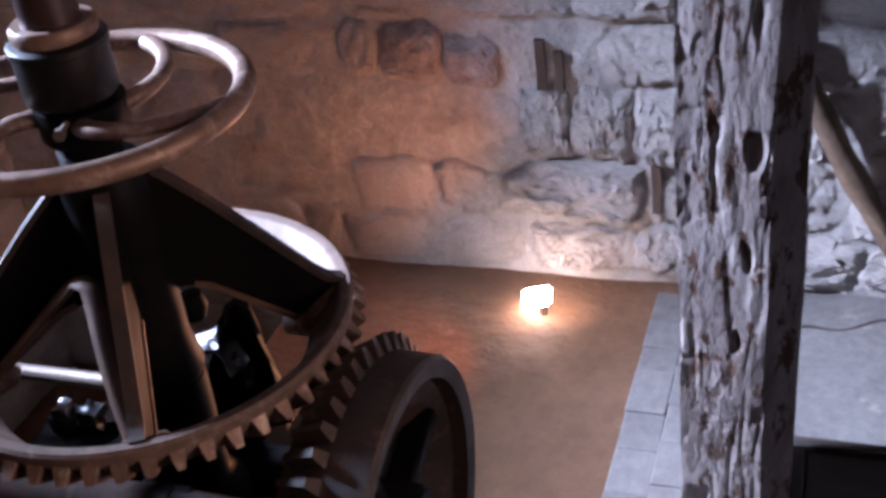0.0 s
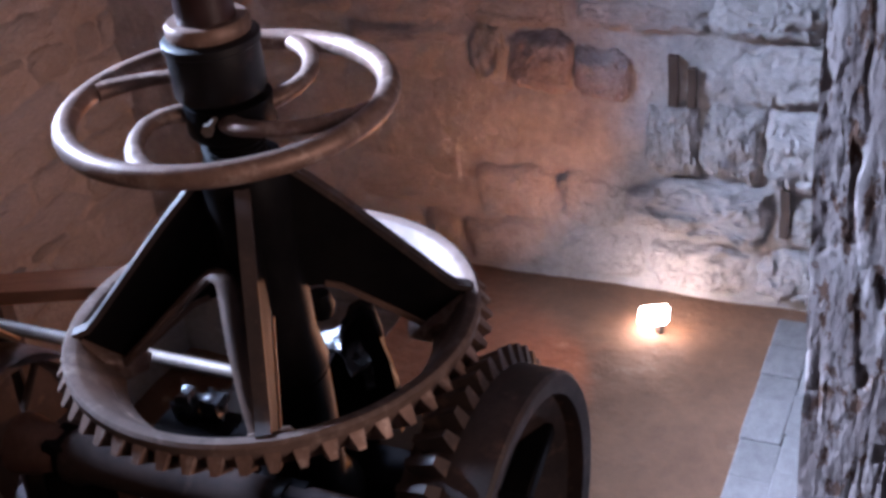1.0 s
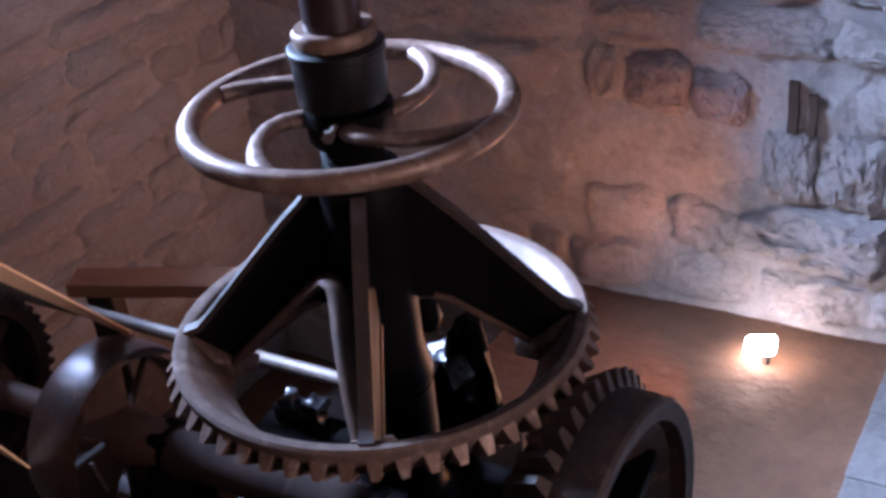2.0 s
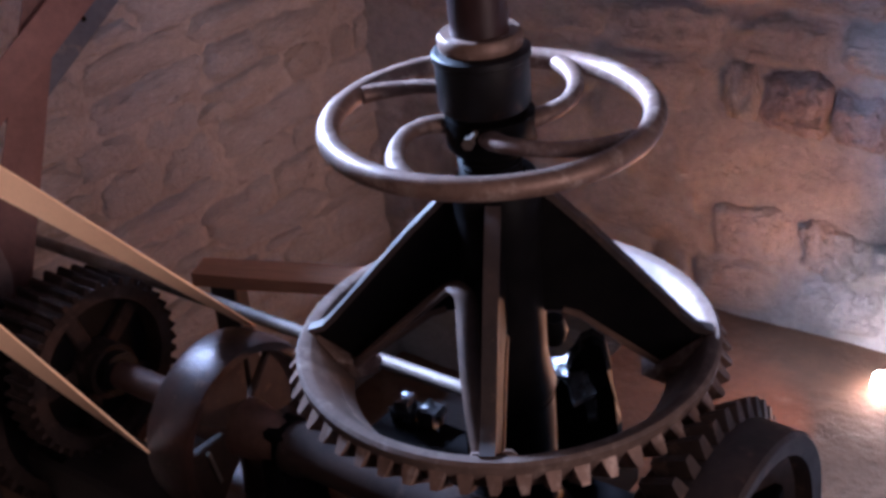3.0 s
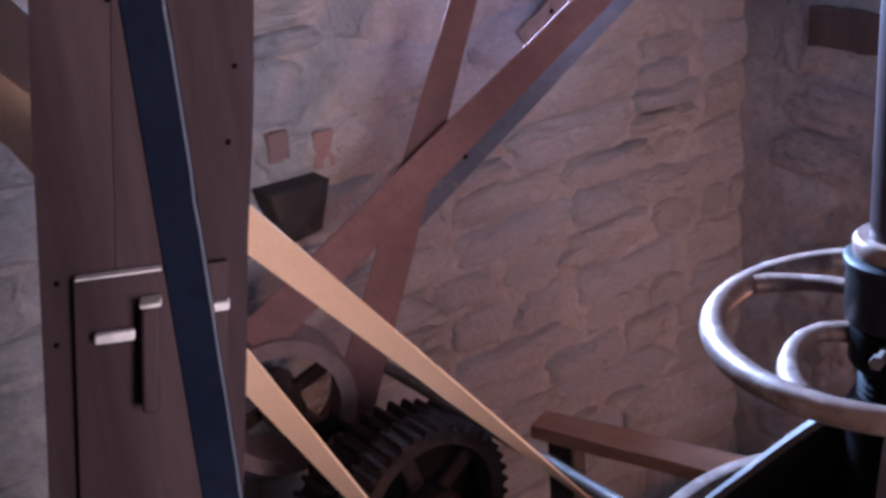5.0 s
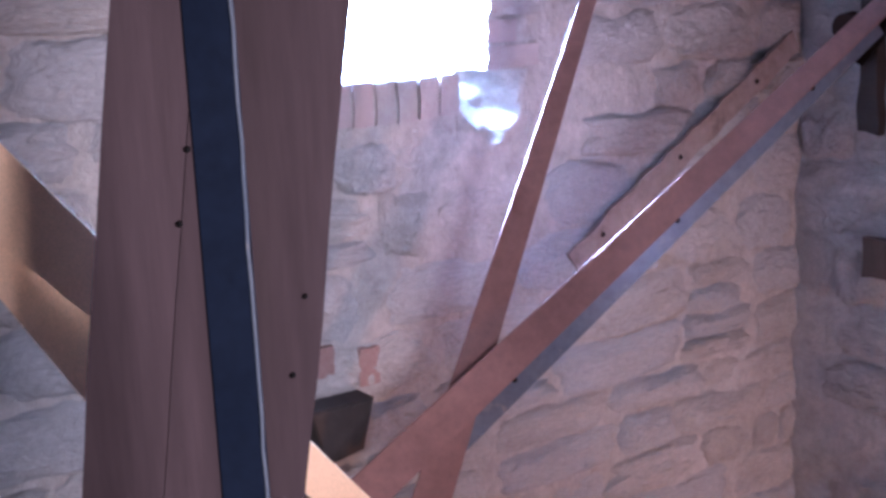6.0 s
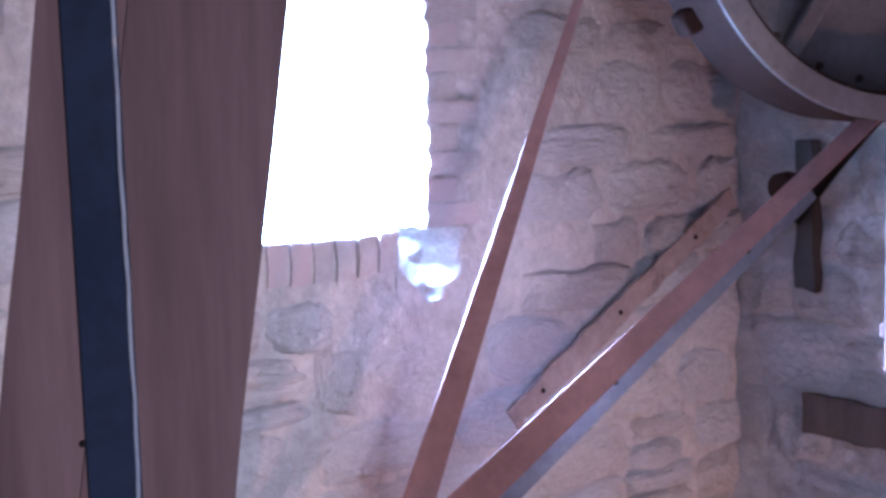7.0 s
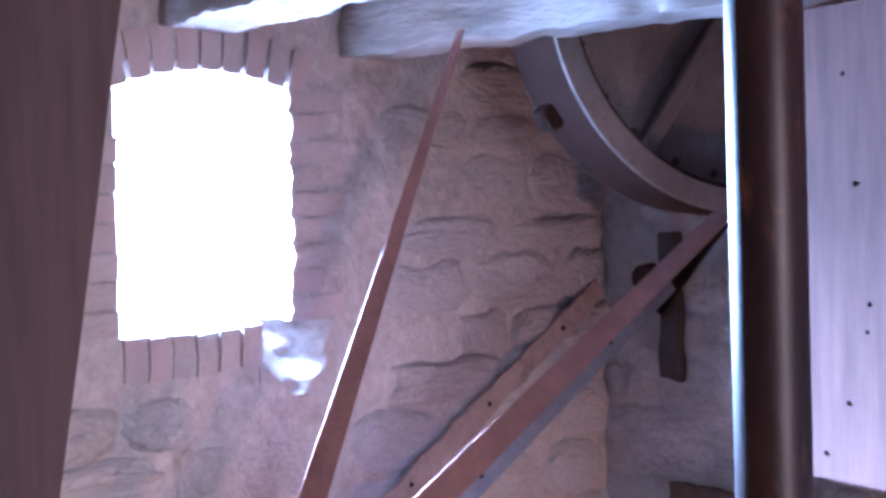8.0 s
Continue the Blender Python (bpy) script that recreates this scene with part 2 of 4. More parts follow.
def tube(path, radius, n=12, bm=None, closed=False, squash=1.0):
    """A round bar along points; radius is one number or one for each point."""
    bm = bm or bmesh.new()
    pts = [Vector(p) for p in path]
    rings = []
    up = Vector((0, 0, 1))
    for i, p in enumerate(pts):
        if closed:
            d = pts[(i + 1) % len(pts)] - pts[i - 1]
        else:
            d = pts[min(i + 1, len(pts) - 1)] - pts[max(i - 1, 0)]
        d.normalize()
        side = d.cross(up)
        if side.length < 1e-3:
            side = d.cross(Vector((0, 1, 0)))
        side.normalize()
        over = side.cross(d)
        r = radius[i] if isinstance(radius, (list, tuple)) else radius
        rings.append([bm.verts.new(p + side * (r * cos(2 * pi * j / n)) + over * (r * squash * sin(2 * pi * j / n))) for j in range(n)])
    m = len(rings)
    for i in range(m if closed else m - 1):
        p, q = rings[i], rings[(i + 1) % m]
        for j in range(n):
            bm.faces.new((p[j], p[(j + 1) % n], q[(j + 1) % n], q[j]))
    if not closed:
        bm.faces.new(rings[0])
        bm.faces.new(rings[-1])
    return bm


def prism(points, thick, m=None, bm=None, bevel=0.0):
    """A flat outline in x and z, given a thickness along y."""
    bm = bm or bmesh.new()
    a = [bm.verts.new((x, -thick / 2, z)) for x, z in points]
    b = [bm.verts.new((x, thick / 2, z)) for x, z in points]
    k = len(points)
    faces = [bm.faces.new(a), bm.faces.new(b[::-1])]
    for i in range(k):
        faces.append(bm.faces.new((a[i], b[i], b[(i + 1) % k], a[(i + 1) % k])))
    vs = a + b
    if bevel:
        out = bmesh.ops.bevel(bm, geom=list(faces[0].edges) + list(faces[1].edges), offset=bevel, segments=1, affect="EDGES")
        vs = list({v for v in vs if v.is_valid} | {v for f in out["faces"] for v in f.verts})
    if m:
        bmesh.ops.transform(bm, matrix=m, verts=vs)
    return bm


def ribbon(a, b, wa, wb, thick=0.006, n=28, sag=0.0):
    """A flat belt from a to b whose width turns from the direction wa to wb."""
    bm = bmesh.new()
    a, b, wa, wb = Vector(a), Vector(b), Vector(wa), Vector(wb)
    d = (b - a).normalized()
    rows = []
    for i in range(n + 1):
        s = i / n
        p = a.lerp(b, s) - Vector((0, 0, sag * 4 * s * (1 - s)))
        w = wa.lerp(wb, s)
        t = d.cross(w).normalized() * thick / 2
        rows.append([bm.verts.new(p + w * k + t * j) for k, j in ((-0.5, -1), (0.5, -1), (0.5, 1), (-0.5, 1))])
    for p, q in zip(rows, rows[1:]):
        for j in range(4):
            bm.faces.new((p[j], p[(j + 1) % 4], q[(j + 1) % 4], q[j]))
    bm.faces.new(rows[0])
    bm.faces.new(rows[-1])
    return bm


def roughen(bm, amount, scale, seed=0.0, axes=(1, 1, 1)):
    for v in bm.verts:
        d = noise.noise_vector(v.co * scale + Vector((seed, seed * 1.7, -seed)))
        v.co += Vector((d.x * axes[0], d.y * axes[1], d.z * axes[2])) * amount
    return bm


def sliced(x0, x1, y0, y1, z0, z1, nx, ny, nz):
    """A block with its faces cut into a grid, for uneven timber and stone."""
    bm = bmesh.new()
    seen = {}

    def vert(i, j, k):
        key = (i, j, k)
        if key not in seen:
            seen[key] = bm.verts.new((x0 + (x1 - x0) * i / nx, y0 + (y1 - y0) * j / ny, z0 + (z1 - z0) * k / nz))
        return seen[key]

    for i in range(nx):
        for j in range(ny):
            for k in (0, nz):
                bm.faces.new((vert(i, j, k), vert(i + 1, j, k), vert(i + 1, j + 1, k), vert(i, j + 1, k)))
    for i in range(nx):
        for k in range(nz):
            for j in (0, ny):
                bm.faces.new((vert(i, j, k), vert(i + 1, j, k), vert(i + 1, j, k + 1), vert(i, j, k + 1)))
    for j in range(ny):
        for k in range(nz):
            for i in (0, nx):
                bm.faces.new((vert(i, j, k), vert(i, j + 1, k), vert(i, j + 1, k + 1), vert(i, j, k + 1)))
    return bm


# ---------------------------------------------------------------- large structure
XL, YB, XR, YF, ZC = -1.98, 1.99, 3.0, -3.2, 3.30
WY0, WY1, WZ0, WZ1 = 0.085, 0.623, 2.265, 2.90      # the window's opening


def wall_of(name, label, blocks, mat):
    bm = bmesh.new()
    for b in blocks:
        box(*b, bm=bm)
    return tagged(part(name, bm, mat, smooth=0), label, "wall", kind="structure")


PX, PZ = -0.62, -0.70                                # the machine pit's edge and depth
floor = tagged(part("floor", roughen(sliced(PX, XR + 0.4, YF - 0.4, YB + 0.5, PZ - 0.2, 0, 50, 60, 1), 0.008, 3.0, axes=(0, 0, 1)), FLOOR),
               "sandy earth and lime floor, worn and dusty", "floor", kind="structure")
tagged(part("pit_floor", roughen(sliced(XL - 0.5, PX - 0.002, YF - 0.4, YB + 0.5, PZ - 0.2, PZ, 20, 60, 1), 0.008, 3.0, axes=(0, 0, 1)), FLOOR),
       "dark earth bottom of the machine pit", "floor", kind="structure")


def uneven(bm, axis, plane, amount):
    for v in bm.verts:
        if abs(v.co[axis] - plane) < 1e-5:
            v.co[axis] += amount * (noise.noise(v.co * 2.6) + 0.6 * noise.noise(v.co * 8) + 0.3 * noise.noise(v.co * 20))
    return bm


wall_back = tagged(part("wall_back", uneven(sliced(XL - 0.5, XR + 0.4, YB, YB + 0.45, PZ, ZC, 210, 1, 160), 1, YB, 0.014), MORTAR),
                   "limewashed rubble stone back wall with rough joints", "wall", kind="structure")
wb = bmesh.new()
CY0, CY1, CZ, CT = WY1 - 0.12, WY1 + 0.14, WZ0 - 0.22, WZ0      # hollow added below the corner, shaped to catch light like the window's glow
for y0, y1, z0, z1, ny, nz in ((YF, WY0, PZ, ZC, 90, 110), (CY1, YB, PZ, ZC, 54, 160), (WY1, CY1, CT, ZC, 6, 36), (CY0, CY1, PZ, CZ, 8, 100),
                               (WY0, CY0, PZ, WZ0, 20, 110), (WY0, WY1, WZ1 + 0.075, ZC, 22, 12)):
    me = bpy.data.meshes.new("tmp")
    piece = uneven(sliced(XL - 0.45, XL, y0, y1, z0, z1, 1, ny, nz), 0, XL, 0.015)
    piece.to_mesh(me)
    piece.free()
    wb.from_mesh(me)
for y0, y1, z1 in ((CY0, WY1, WZ0), (WY1, CY1, CT)):
    me = bpy.data.meshes.new("tmp")
    piece = sliced(XL - 0.44, XL, y0, y1, CZ, z1, 1, 16, 24)
    for v in piece.verts:
        if v.co.x > XL - 0.1:
            y, z = v.co.y - WY1, v.co.z - WZ0
            r = hypot(y / (0.13 if y > 0 else 0.115), z / 0.20) + 0.16 * noise.noise(v.co * 17)
            v.co.x -= 0.18 * max(0.0, 1 - r) ** 0.8 + 0.010 * (noise.noise(v.co * 9) + 0.6 * noise.noise(v.co * 30))
    piece.to_mesh(me)
    piece.free()
    wb.from_mesh(me)
wall_window = tagged(part("wall_window", wb, MORTAR), "coursed rubble stone wall with a deep window", "wall", kind="structure")
backdrop = tagged(part("backdrop", box(-4.02, -4.0, -3, 4, 0.4, 5.5), DAYLIGHT, smooth=0), "bright white overcast sky outside the window", "sky", kind="structure")
# Added walls out of view; the opening goes with the fill lamp.
wall_of("wall_right", "unseen plastered wall kept dark to cut bounced light, with an added opening", [
    (XR, XR + 0.3, YF, -1.45, 0, ZC), (XR, XR + 0.3, -0.55, YB, 0, ZC), (XR, XR + 0.3, -1.45, -0.55, 2.85, ZC), (XR, XR + 0.3, -1.45, -0.55, 0, 1.35)], PLASTER)
wall_of("wall_front", "unseen plastered wall kept dark to cut bounced light", [(XL - 0.45, XR + 0.3, YF - 0.3, YF, 0, ZC)], PLASTER)
bm = bmesh.new()
for i in range(24):
    x = XL - 0.45 + i * 0.24
    box(x, x + 0.232, YF - 0.3, YB + 0.45, ZC + random.uniform(0, 0.006), ZC + 0.05, bm=bm)
tagged(part("ceiling", bm, BEAM, smooth=0), "limewashed plank ceiling", "ceiling", kind="structure")


def beam(y0, y1, z0, z1, x0, x1, label, seed, slant=0.0):
    bm = roughen(roughen(sliced(x0, x1, y0, y1, z0, z1, 160, 10, 10), 0.016, 7, seed), 0.007, 26, seed)
    for v in bm.verts:
        v.co.y += slant * (v.co.x - x0)
    ob = part("ceiling_beam", bm, BEAM)
    return tagged(ob, label, "beam", "ceiling beams")


beam(0.81, 0.97, 3.028, ZC - 0.004, XL + 0.004, XR, "rough limewashed ceiling beam with flaking edges", 1.0, 0.095)
beam(0.215, 0.42, 3.07, ZC - 0.004, XL + 0.004, -0.9, "short rough limewashed timber over the window", 5.0)

bolt = thing("beam_bolt", "dark iron bolt head in the ceiling beam", "bolt", (-1.33, 0.868, 3.13))
part("bolt_head", lathe([(0, -0.03), (0.011, -0.03), (0.014, -0.024), (0.014, 0.02), (0, 0.02)], 6, "y"), BLACK, bolt)

# ---------------------------------------------------------------- the vertical shaft, gear and hand wheel
ZG, ZH = 1.19, 1.639

shaft = thing("vertical_shaft", "dark rusty iron vertical shaft with a pale-edged collar", "shaft")
part("shaft_body", lathe([(0.0, 1.05), (0.052, 1.05), (0.052, 1.45), (0.05, 1.45), (0.05, ZC)], 40), RUST, shaft)
part("collar", lathe([(0.05, 1.652), (0.076, 1.655), (0.081, 1.662), (0.081, 1.742), (0.085, 1.745), (0.085, 1.757), (0.079, 1.762), (0.05, 1.762)], 48, closed=True), IRON, shaft, "black cast iron collar")
part("collar_ring", lathe([(0.051, 1.763), (0.071, 1.763), (0.073, 1.768), (0.073, 1.784), (0.068, 1.790), (0.051, 1.790)], 48, closed=True), WORN, shaft, "pale worn ring")
part("threaded_neck", lathe([(0.052, 1.50)] + [p for i in range(9) for p in ((0.058, 1.505 + i * 0.012), (0.053, 1.511 + i * 0.012))] + [(0.052, 1.62)], 40, closed=True), BLACK, shaft, "oily black screw thread")
part("set_bolt", tube([(0.028, -0.075, 1.638), (0.040, -0.108, 1.640), (0.042, -0.113, 1.640), (0.047, -0.126, 1.641)], [0.006, 0.006, 0.011, 0.011], 6), STEEL, shaft, "small steel set bolt")

shaft.matrix_world = pose(0.009, 0.006, 0, 0.50, -0.57, 0)      # the shaft leans a little

wheel = thing("hand_wheel", "round cast iron hand wheel with four curved spokes, worn pale", "hand wheel", (-0.003, -0.003, ZH - 0.006))
part("rim", tube([(0.283 * cos(2 * pi * i / 96), 0.283 * sin(2 * pi * i / 96), 0) for i in range(96)], 0.0205, 16, closed=True), WORN, wheel)
part("hub", lathe([(0.053, -0.055), (0.072, -0.055), (0.079, -0.045), (0.079, 0.010), (0.053, 0.012)], 40, closed=True), BLACK, wheel, "oily black hub")
spoke = tube([(r * cos(radians(a)), r * sin(radians(a)), z) for r, a, z in
              ((0.066, 0, -0.012), (0.09, 5, -0.008), (0.12, 13, -0.003), (0.15, 23, 0), (0.18, 34, 0), (0.21, 44, 0), (0.235, 52, 0), (0.256, 58, 0), (0.272, 63, 0))],
             [0.021, 0.020, 0.018, 0.0165, 0.016, 0.0165, 0.018, 0.020, 0.021], 12, squash=0.8)
spoke_mesh = mesh_of("spoke", spoke, WORN)
for i in range(4):
    ob = new("spoke", spoke_mesh)
    ob.parent = wheel
    ob.matrix_local = pose(0, 0, 0, 0, 0, -149 + 90 * i)

gear = thing("crown_gear", "large level iron gear with worn slanting teeth and deep arms", "gear", (0, 0, ZG))
part("rim", lathe([(0.404, -0.004), (0.398, 0.002), (0.380, 0.0), (0.374, -0.004), (0.340, -0.046), (0.302, -0.096), (0.311, -0.106), (0.372, -0.070), (0.402, -0.024)], 128, closed=True), RIMIRON, gear, "worn pale iron rim")
part("hub", lathe([(0.053, -0.14), (0.088, -0.14), (0.092, -0.12), (0.078, -0.05), (0.076, 0.20), (0.082, 0.24), (0.082, 0.315), (0.070, 0.335), (0.053, 0.335)], 48, closed=True), BLACK, gear, "black iron hub")
arm_line = [(0.07, 0.31), (0.10, 0.285), (0.16, 0.225), (0.25, 0.125), (0.33, 0.035), (0.355, 0.010), (0.385, 0.0),
            (0.385, -0.020), (0.345, -0.060), (0.325, -0.085), (0.30, -0.075), (0.26, -0.045), (0.18, 0.015), (0.14, 0.045), (0.11, 0.055), (0.07, 0.05)]
arm_mesh = mesh_of("arm", prism(arm_line, 0.026, bevel=0.004), BLACK)


def flange(line, half, mat, name):
    """A strip that follows a bent line in x and z."""
    bm = bmesh.new()
    rows = []
    for k, (x, z) in enumerate(line):
        (xa, za), (xb, zb) = line[max(k - 1, 0)], line[min(k + 1, len(line) - 1)]
        nrm = Vector((-(zb - za), 0, xb - xa)).normalized() * 0.006
        rows.append([bm.verts.new(Vector((x, y, z)) + nrm * q) for y, q in ((-half, -1), (half, -1), (half, 1), (-half, 1))])
    for p, q in zip(rows, rows[1:]):
        for j in range(4):
            bm.faces.new((p[j], p[(j + 1) % 4], q[(j + 1) % 4], q[j]))
    bm.faces.new(rows[0]), bm.faces.new(rows[-1])
    return mesh_of(name, bm, mat, 50)


cap_mesh = flange(arm_line[0:7], 0.0135, ARMIRON, "arm_flange")
low_mesh = flange(arm_line[9:15], 0.017, LITFLANGE, "lower_flange")
arch_path = []
for k in range(25):
    u = (k - 12) / 12
    rr, zz = 0.105 + 0.19 * u * u, 0.135 - 0.20 * u * u
    aa = radians(45 - 3.2 / max(rr, 0.1) * 0.35) * (abs(u) ** 0.6) * (1 if u > 0 else -1)
    arch_path.append((rr * cos(aa), rr * sin(aa), zz))
arch_mesh = mesh_of("arch_flange", tube(arch_path, 0.020, 10, squash=0.5), LITFLANGE)
for k in range(2):
    ob = new("arch_flange", arch_mesh)
    ob.parent = gear
    ob.matrix_local = pose(0, 0, 0, 0, 0, -107 - 90 * k)
foot_mesh = mesh_of("arm_foot", prism([(0.255, -0.085), (0.300, -0.056), (0.368, -0.004), (0.345, -0.045), (0.300, -0.104)], 0.080, bevel=0.012), WORN)
for i in range(4):
    turn = pose(0, 0, 0, 0, 0, -152 + 90 * i)
    for name, me in (("arm", arm_mesh), ("arm_foot", foot_mesh)):
        ob = new(name, me)
        ob.parent = gear
        ob.matrix_local = turn
    for name, me in (("arm_flange", cap_mesh), ("lower_flange", low_mesh)):
        ob = new(name, me)
        ob.parent = gear
        ob.matrix_local = turn


def bevel_tooth(length, face, base, tip):
    """Points outwards along x; runs along -z by face, narrowing towards the cone's apex."""
    bm = bmesh.new()
    for k, s in ((0, 1.0), (-face, 0.84)):
        for x, w in ((-0.010, base), (0.0, base), (length * 0.55, (base + tip) / 2 * 1.05), (length, tip)):
            for side in (-1, 1):
                bm.verts.new((x * s, side * w / 2 * s, k))
    v = list(bm.verts)
    for a in range(3):
        for lo, hi in ((0, 8),):
            p = [v[lo + 2 * a], v[lo + 2 * a + 1], v[lo + 2 * a + 3], v[lo + 2 * a + 2]]
            q = [v[hi + 2 * a], v[hi + 2 * a + 1], v[hi + 2 * a + 3], v[hi + 2 * a + 2]]
            bm.faces.new(p), bm.faces.new(q[::-1])
            bm.faces.new((p[0], p[3], q[3], q[0])), bm.faces.new((p[1], q[1], q[2], p[2]))
    bm.faces.new((v[6], v[7], v[15], v[14]))
    return bm


tooth_mesh = mesh_of("tooth", bevel_tooth(0.040, 0.085, 0.030, 0.013), WORN, 30)
cone = Matrix(((0.62, 0, 0.78, 0.398), (0, 1, 0, 0), (-0.78, 0, 0.62, -0.016), (0, 0, 0, 1)))
for i in range(52):
    ob = new("tooth", tooth_mesh)
    ob.parent = gear
    ob.matrix_local = pose(0, 0, 0, 0, 0, 360 / 52 * i + 2) @ cone

# ---------------------------------------------------------------- the upright bevel pinion and the line shafts
SY, SZ = -0.13, 0.80
pinion = thing("upright_gear", "upright dark iron gear with oily worn slanting teeth", "gear", (0.43, -0.10, 0.815))
pinion.scale = (1.1, 1.12, 1.12)
part("rim", lathe([(0.292, 0.0), (0.305, 0.040), (0.303, 0.108), (0.296, 0.114), (0.264, 0.110), (0.256, 0.050), (0.250, 0.005), (0.240, -0.045), (0.255, -0.052)], 96, "x", closed=True), ARMIRON, pinion)
part("web", lathe([(0.05, 0.000), (0.150, 0.004), (0.180, 0.020), (0.262, 0.082), (0.262, 0.070), (0.19, 0.0), (0.05, -0.02)], 64, "x", closed=True), ARMIRON, pinion, "dished brown web")
part("hub", lathe([(0.03, -0.07), (0.075, -0.07), (0.085, 0.0), (0.085, 0.10), (0.075, 0.115), (0.03, 0.115)], 40, "x", closed=True), BLACK, pinion)
for i in range(4):
    part("arm", box(0.022, 0.074, -0.016, 0.016, 0.07, 0.235, 0.005, m=Matrix.Rotation(2 * pi * i / 4 + 0.35, 4, "X")), BLACK, pinion)
pt_mesh = mesh_of("tooth", bevel_tooth(0.038, 0.070, 0.026, 0.014), ARMIRON, 30)
pcone = Matrix(((-0.42, 0, 0.91, 0.040), (0, 1, 0, 0), (0.91, 0, 0.42, 0.300), (0, 0, 0, 1)))
for i in range(46):
    ob = new("tooth", pt_mesh)
    ob.parent = pinion
    ob.matrix_local = Matrix.Rotation(2 * pi * (i + 0.35) / 46, 4, "X") @ pcone

drive = thing("line_shaft", "thick rusty iron line shaft under the gear", "shaft")
for x in (-1.25, -1.09, -0.58, 0.02, 0.62):
    part("shaft_collar", lathe([(0.036, -0.02), (0.056, -0.02), (0.056, 0.02), (0.036, 0.02)], 28, "x", (x, SY, SZ), closed=True), IRON, drive)
part("shaft_body", lathe([(0, -1.93), (0.036, -1.93), (0.036, 0.80), (0, 0.80)], 28, "x", (0, SY, SZ)), SHAFTIRON, drive)
# Added part that only turns the shaft's right half dark.
part("sleeve", lathe([(0.037, -0.50), (0.060, -0.50), (0.062, -0.47), (0.052, -0.44), (0.052, 0.20), (0.060, 0.24), (0.060, 0.30), (0.037, 0.30)], 28, "x", (0, SY, SZ), closed=True), GEARIRON, drive, "dark sleeve added to darken the shaft under the gear")
rod = thing("thin_shaft", "thin bright steel shaft with rust stains", "shaft")
part("shaft_body", lathe([(0, -1.80), (0.017, -1.80), (0.017, -0.05), (0, -0.05)], 20, "x", (0, 0.12, 0.90)), STEEL, rod)

drum = thing("belt_pulley", "brown iron flat belt pulley, shiny from wear", "pulley", (-0.685, SY, SZ))
part("rim", lathe([(0.206, -0.062), (0.212, -0.045), (0.214, 0.0), (0.212, 0.045), (0.206, 0.062), (0.186, 0.062), (0.182, 0.03), (0.186, -0.062)], 72, "x", closed=True), PULLEY, drum, "rim polished by the belt")
part("hub", lathe([(0.036, -0.08), (0.064, -0.08), (0.070, -0.02), (0.070, 0.05), (0.060, 0.10), (0.052, 0.16), (0.036, 0.16)], 36, "x", closed=True), SHAFTIRON, drum, "rusty brown hub")
# a web of four broad plates with gaps between them
for i in range(4):
    a = radians(90 * i + 22)
    outline = [(0.060 * cos(a - 0.75), 0.060 * sin(a - 0.75))] + [(0.188 * cos(a + k * 0.11), 0.188 * sin(a + k * 0.11)) for k in range(-5, 6)] + [(0.060 * cos(a + 0.75), 0.060 * sin(a + 0.75))]
    part("web_plate", prism(outline, 0.022, m=Matrix.Translation((0.030, 0, 0)) @ Matrix.Rotation(pi / 2, 4, "Z"), bevel=0.004), WEBIRON, drum)
part("split_bolt", box(0.058, 0.066, -0.005, 0.005, -0.05, 0.05, 0.002, m=Matrix.Translation((-0.012, -0.12, -0.03)) @ Matrix.Rotation(0.2, 4, "X")), STEEL, drum, "bright steel pin")


def spur(name, label, at, radius, width, teeth, arms, mat, group="spur gears"):
    g = thing(name, label, "gear", at, group)
    part("rim", lathe([(radius, -width / 2), (radius, width / 2), (radius - 0.035, width / 2), (radius - 0.045, 0), (radius - 0.035, -width / 2)], 64, "x", closed=True), mat, g)
    part("hub", lathe([(0.03, -width * 0.8), (0.07, -width * 0.8), (0.07, width * 0.8), (0.03, width * 0.8)], 32, "x", closed=True), mat, g)
    for i in range(arms):
        part("arm", box(-0.016, 0.016, -0.022, 0.022, 0.06, radius - 0.036, 0.006, m=Matrix.Rotation(2 * pi * i / arms + 0.3, 4, "X")), mat, g)
    # A black disc is added to put shade into the gaps between arms.
    part("web", lathe([(0.06, -0.012), (radius - 0.038, -0.012), (radius - 0.038, -0.002), (0.06, -0.002)], 48, "x", closed=True), BLACK, g, "black disc added for the darkness behind the arms")
    p = pi * radius / teeth
    me = mesh_of("tooth", prism([(-p * 0.52, -0.003), (p * 0.52, -0.003), (p * 0.36, p * 0.7), (p * 0.22, p * 1.05), (-p * 0.22, p * 1.05), (-p * 0.36, p * 0.7)], width,
                                m=Matrix.Translation((0, 0, radius)) @ Matrix.Rotation(pi / 2, 4, "Z")), mat, 30)
    for i in range(teeth):
        ob = new("tooth", me)
        ob.parent = g
        ob.matrix_local = Matrix.Rotation(2 * pi * i / teeth, 4, "X")
    return g


spur("spur_gear", "dark cast iron spur gear on the line shaft", (-1.17, SY, SZ), 0.215, 0.09, 40, 5, GEARIRON)
spur("spur_gear", "brown cast iron spur gear with coarse teeth", (-1.42, -0.05, 0.60), 0.30, 0.12, 44, 6, GEARIRON)

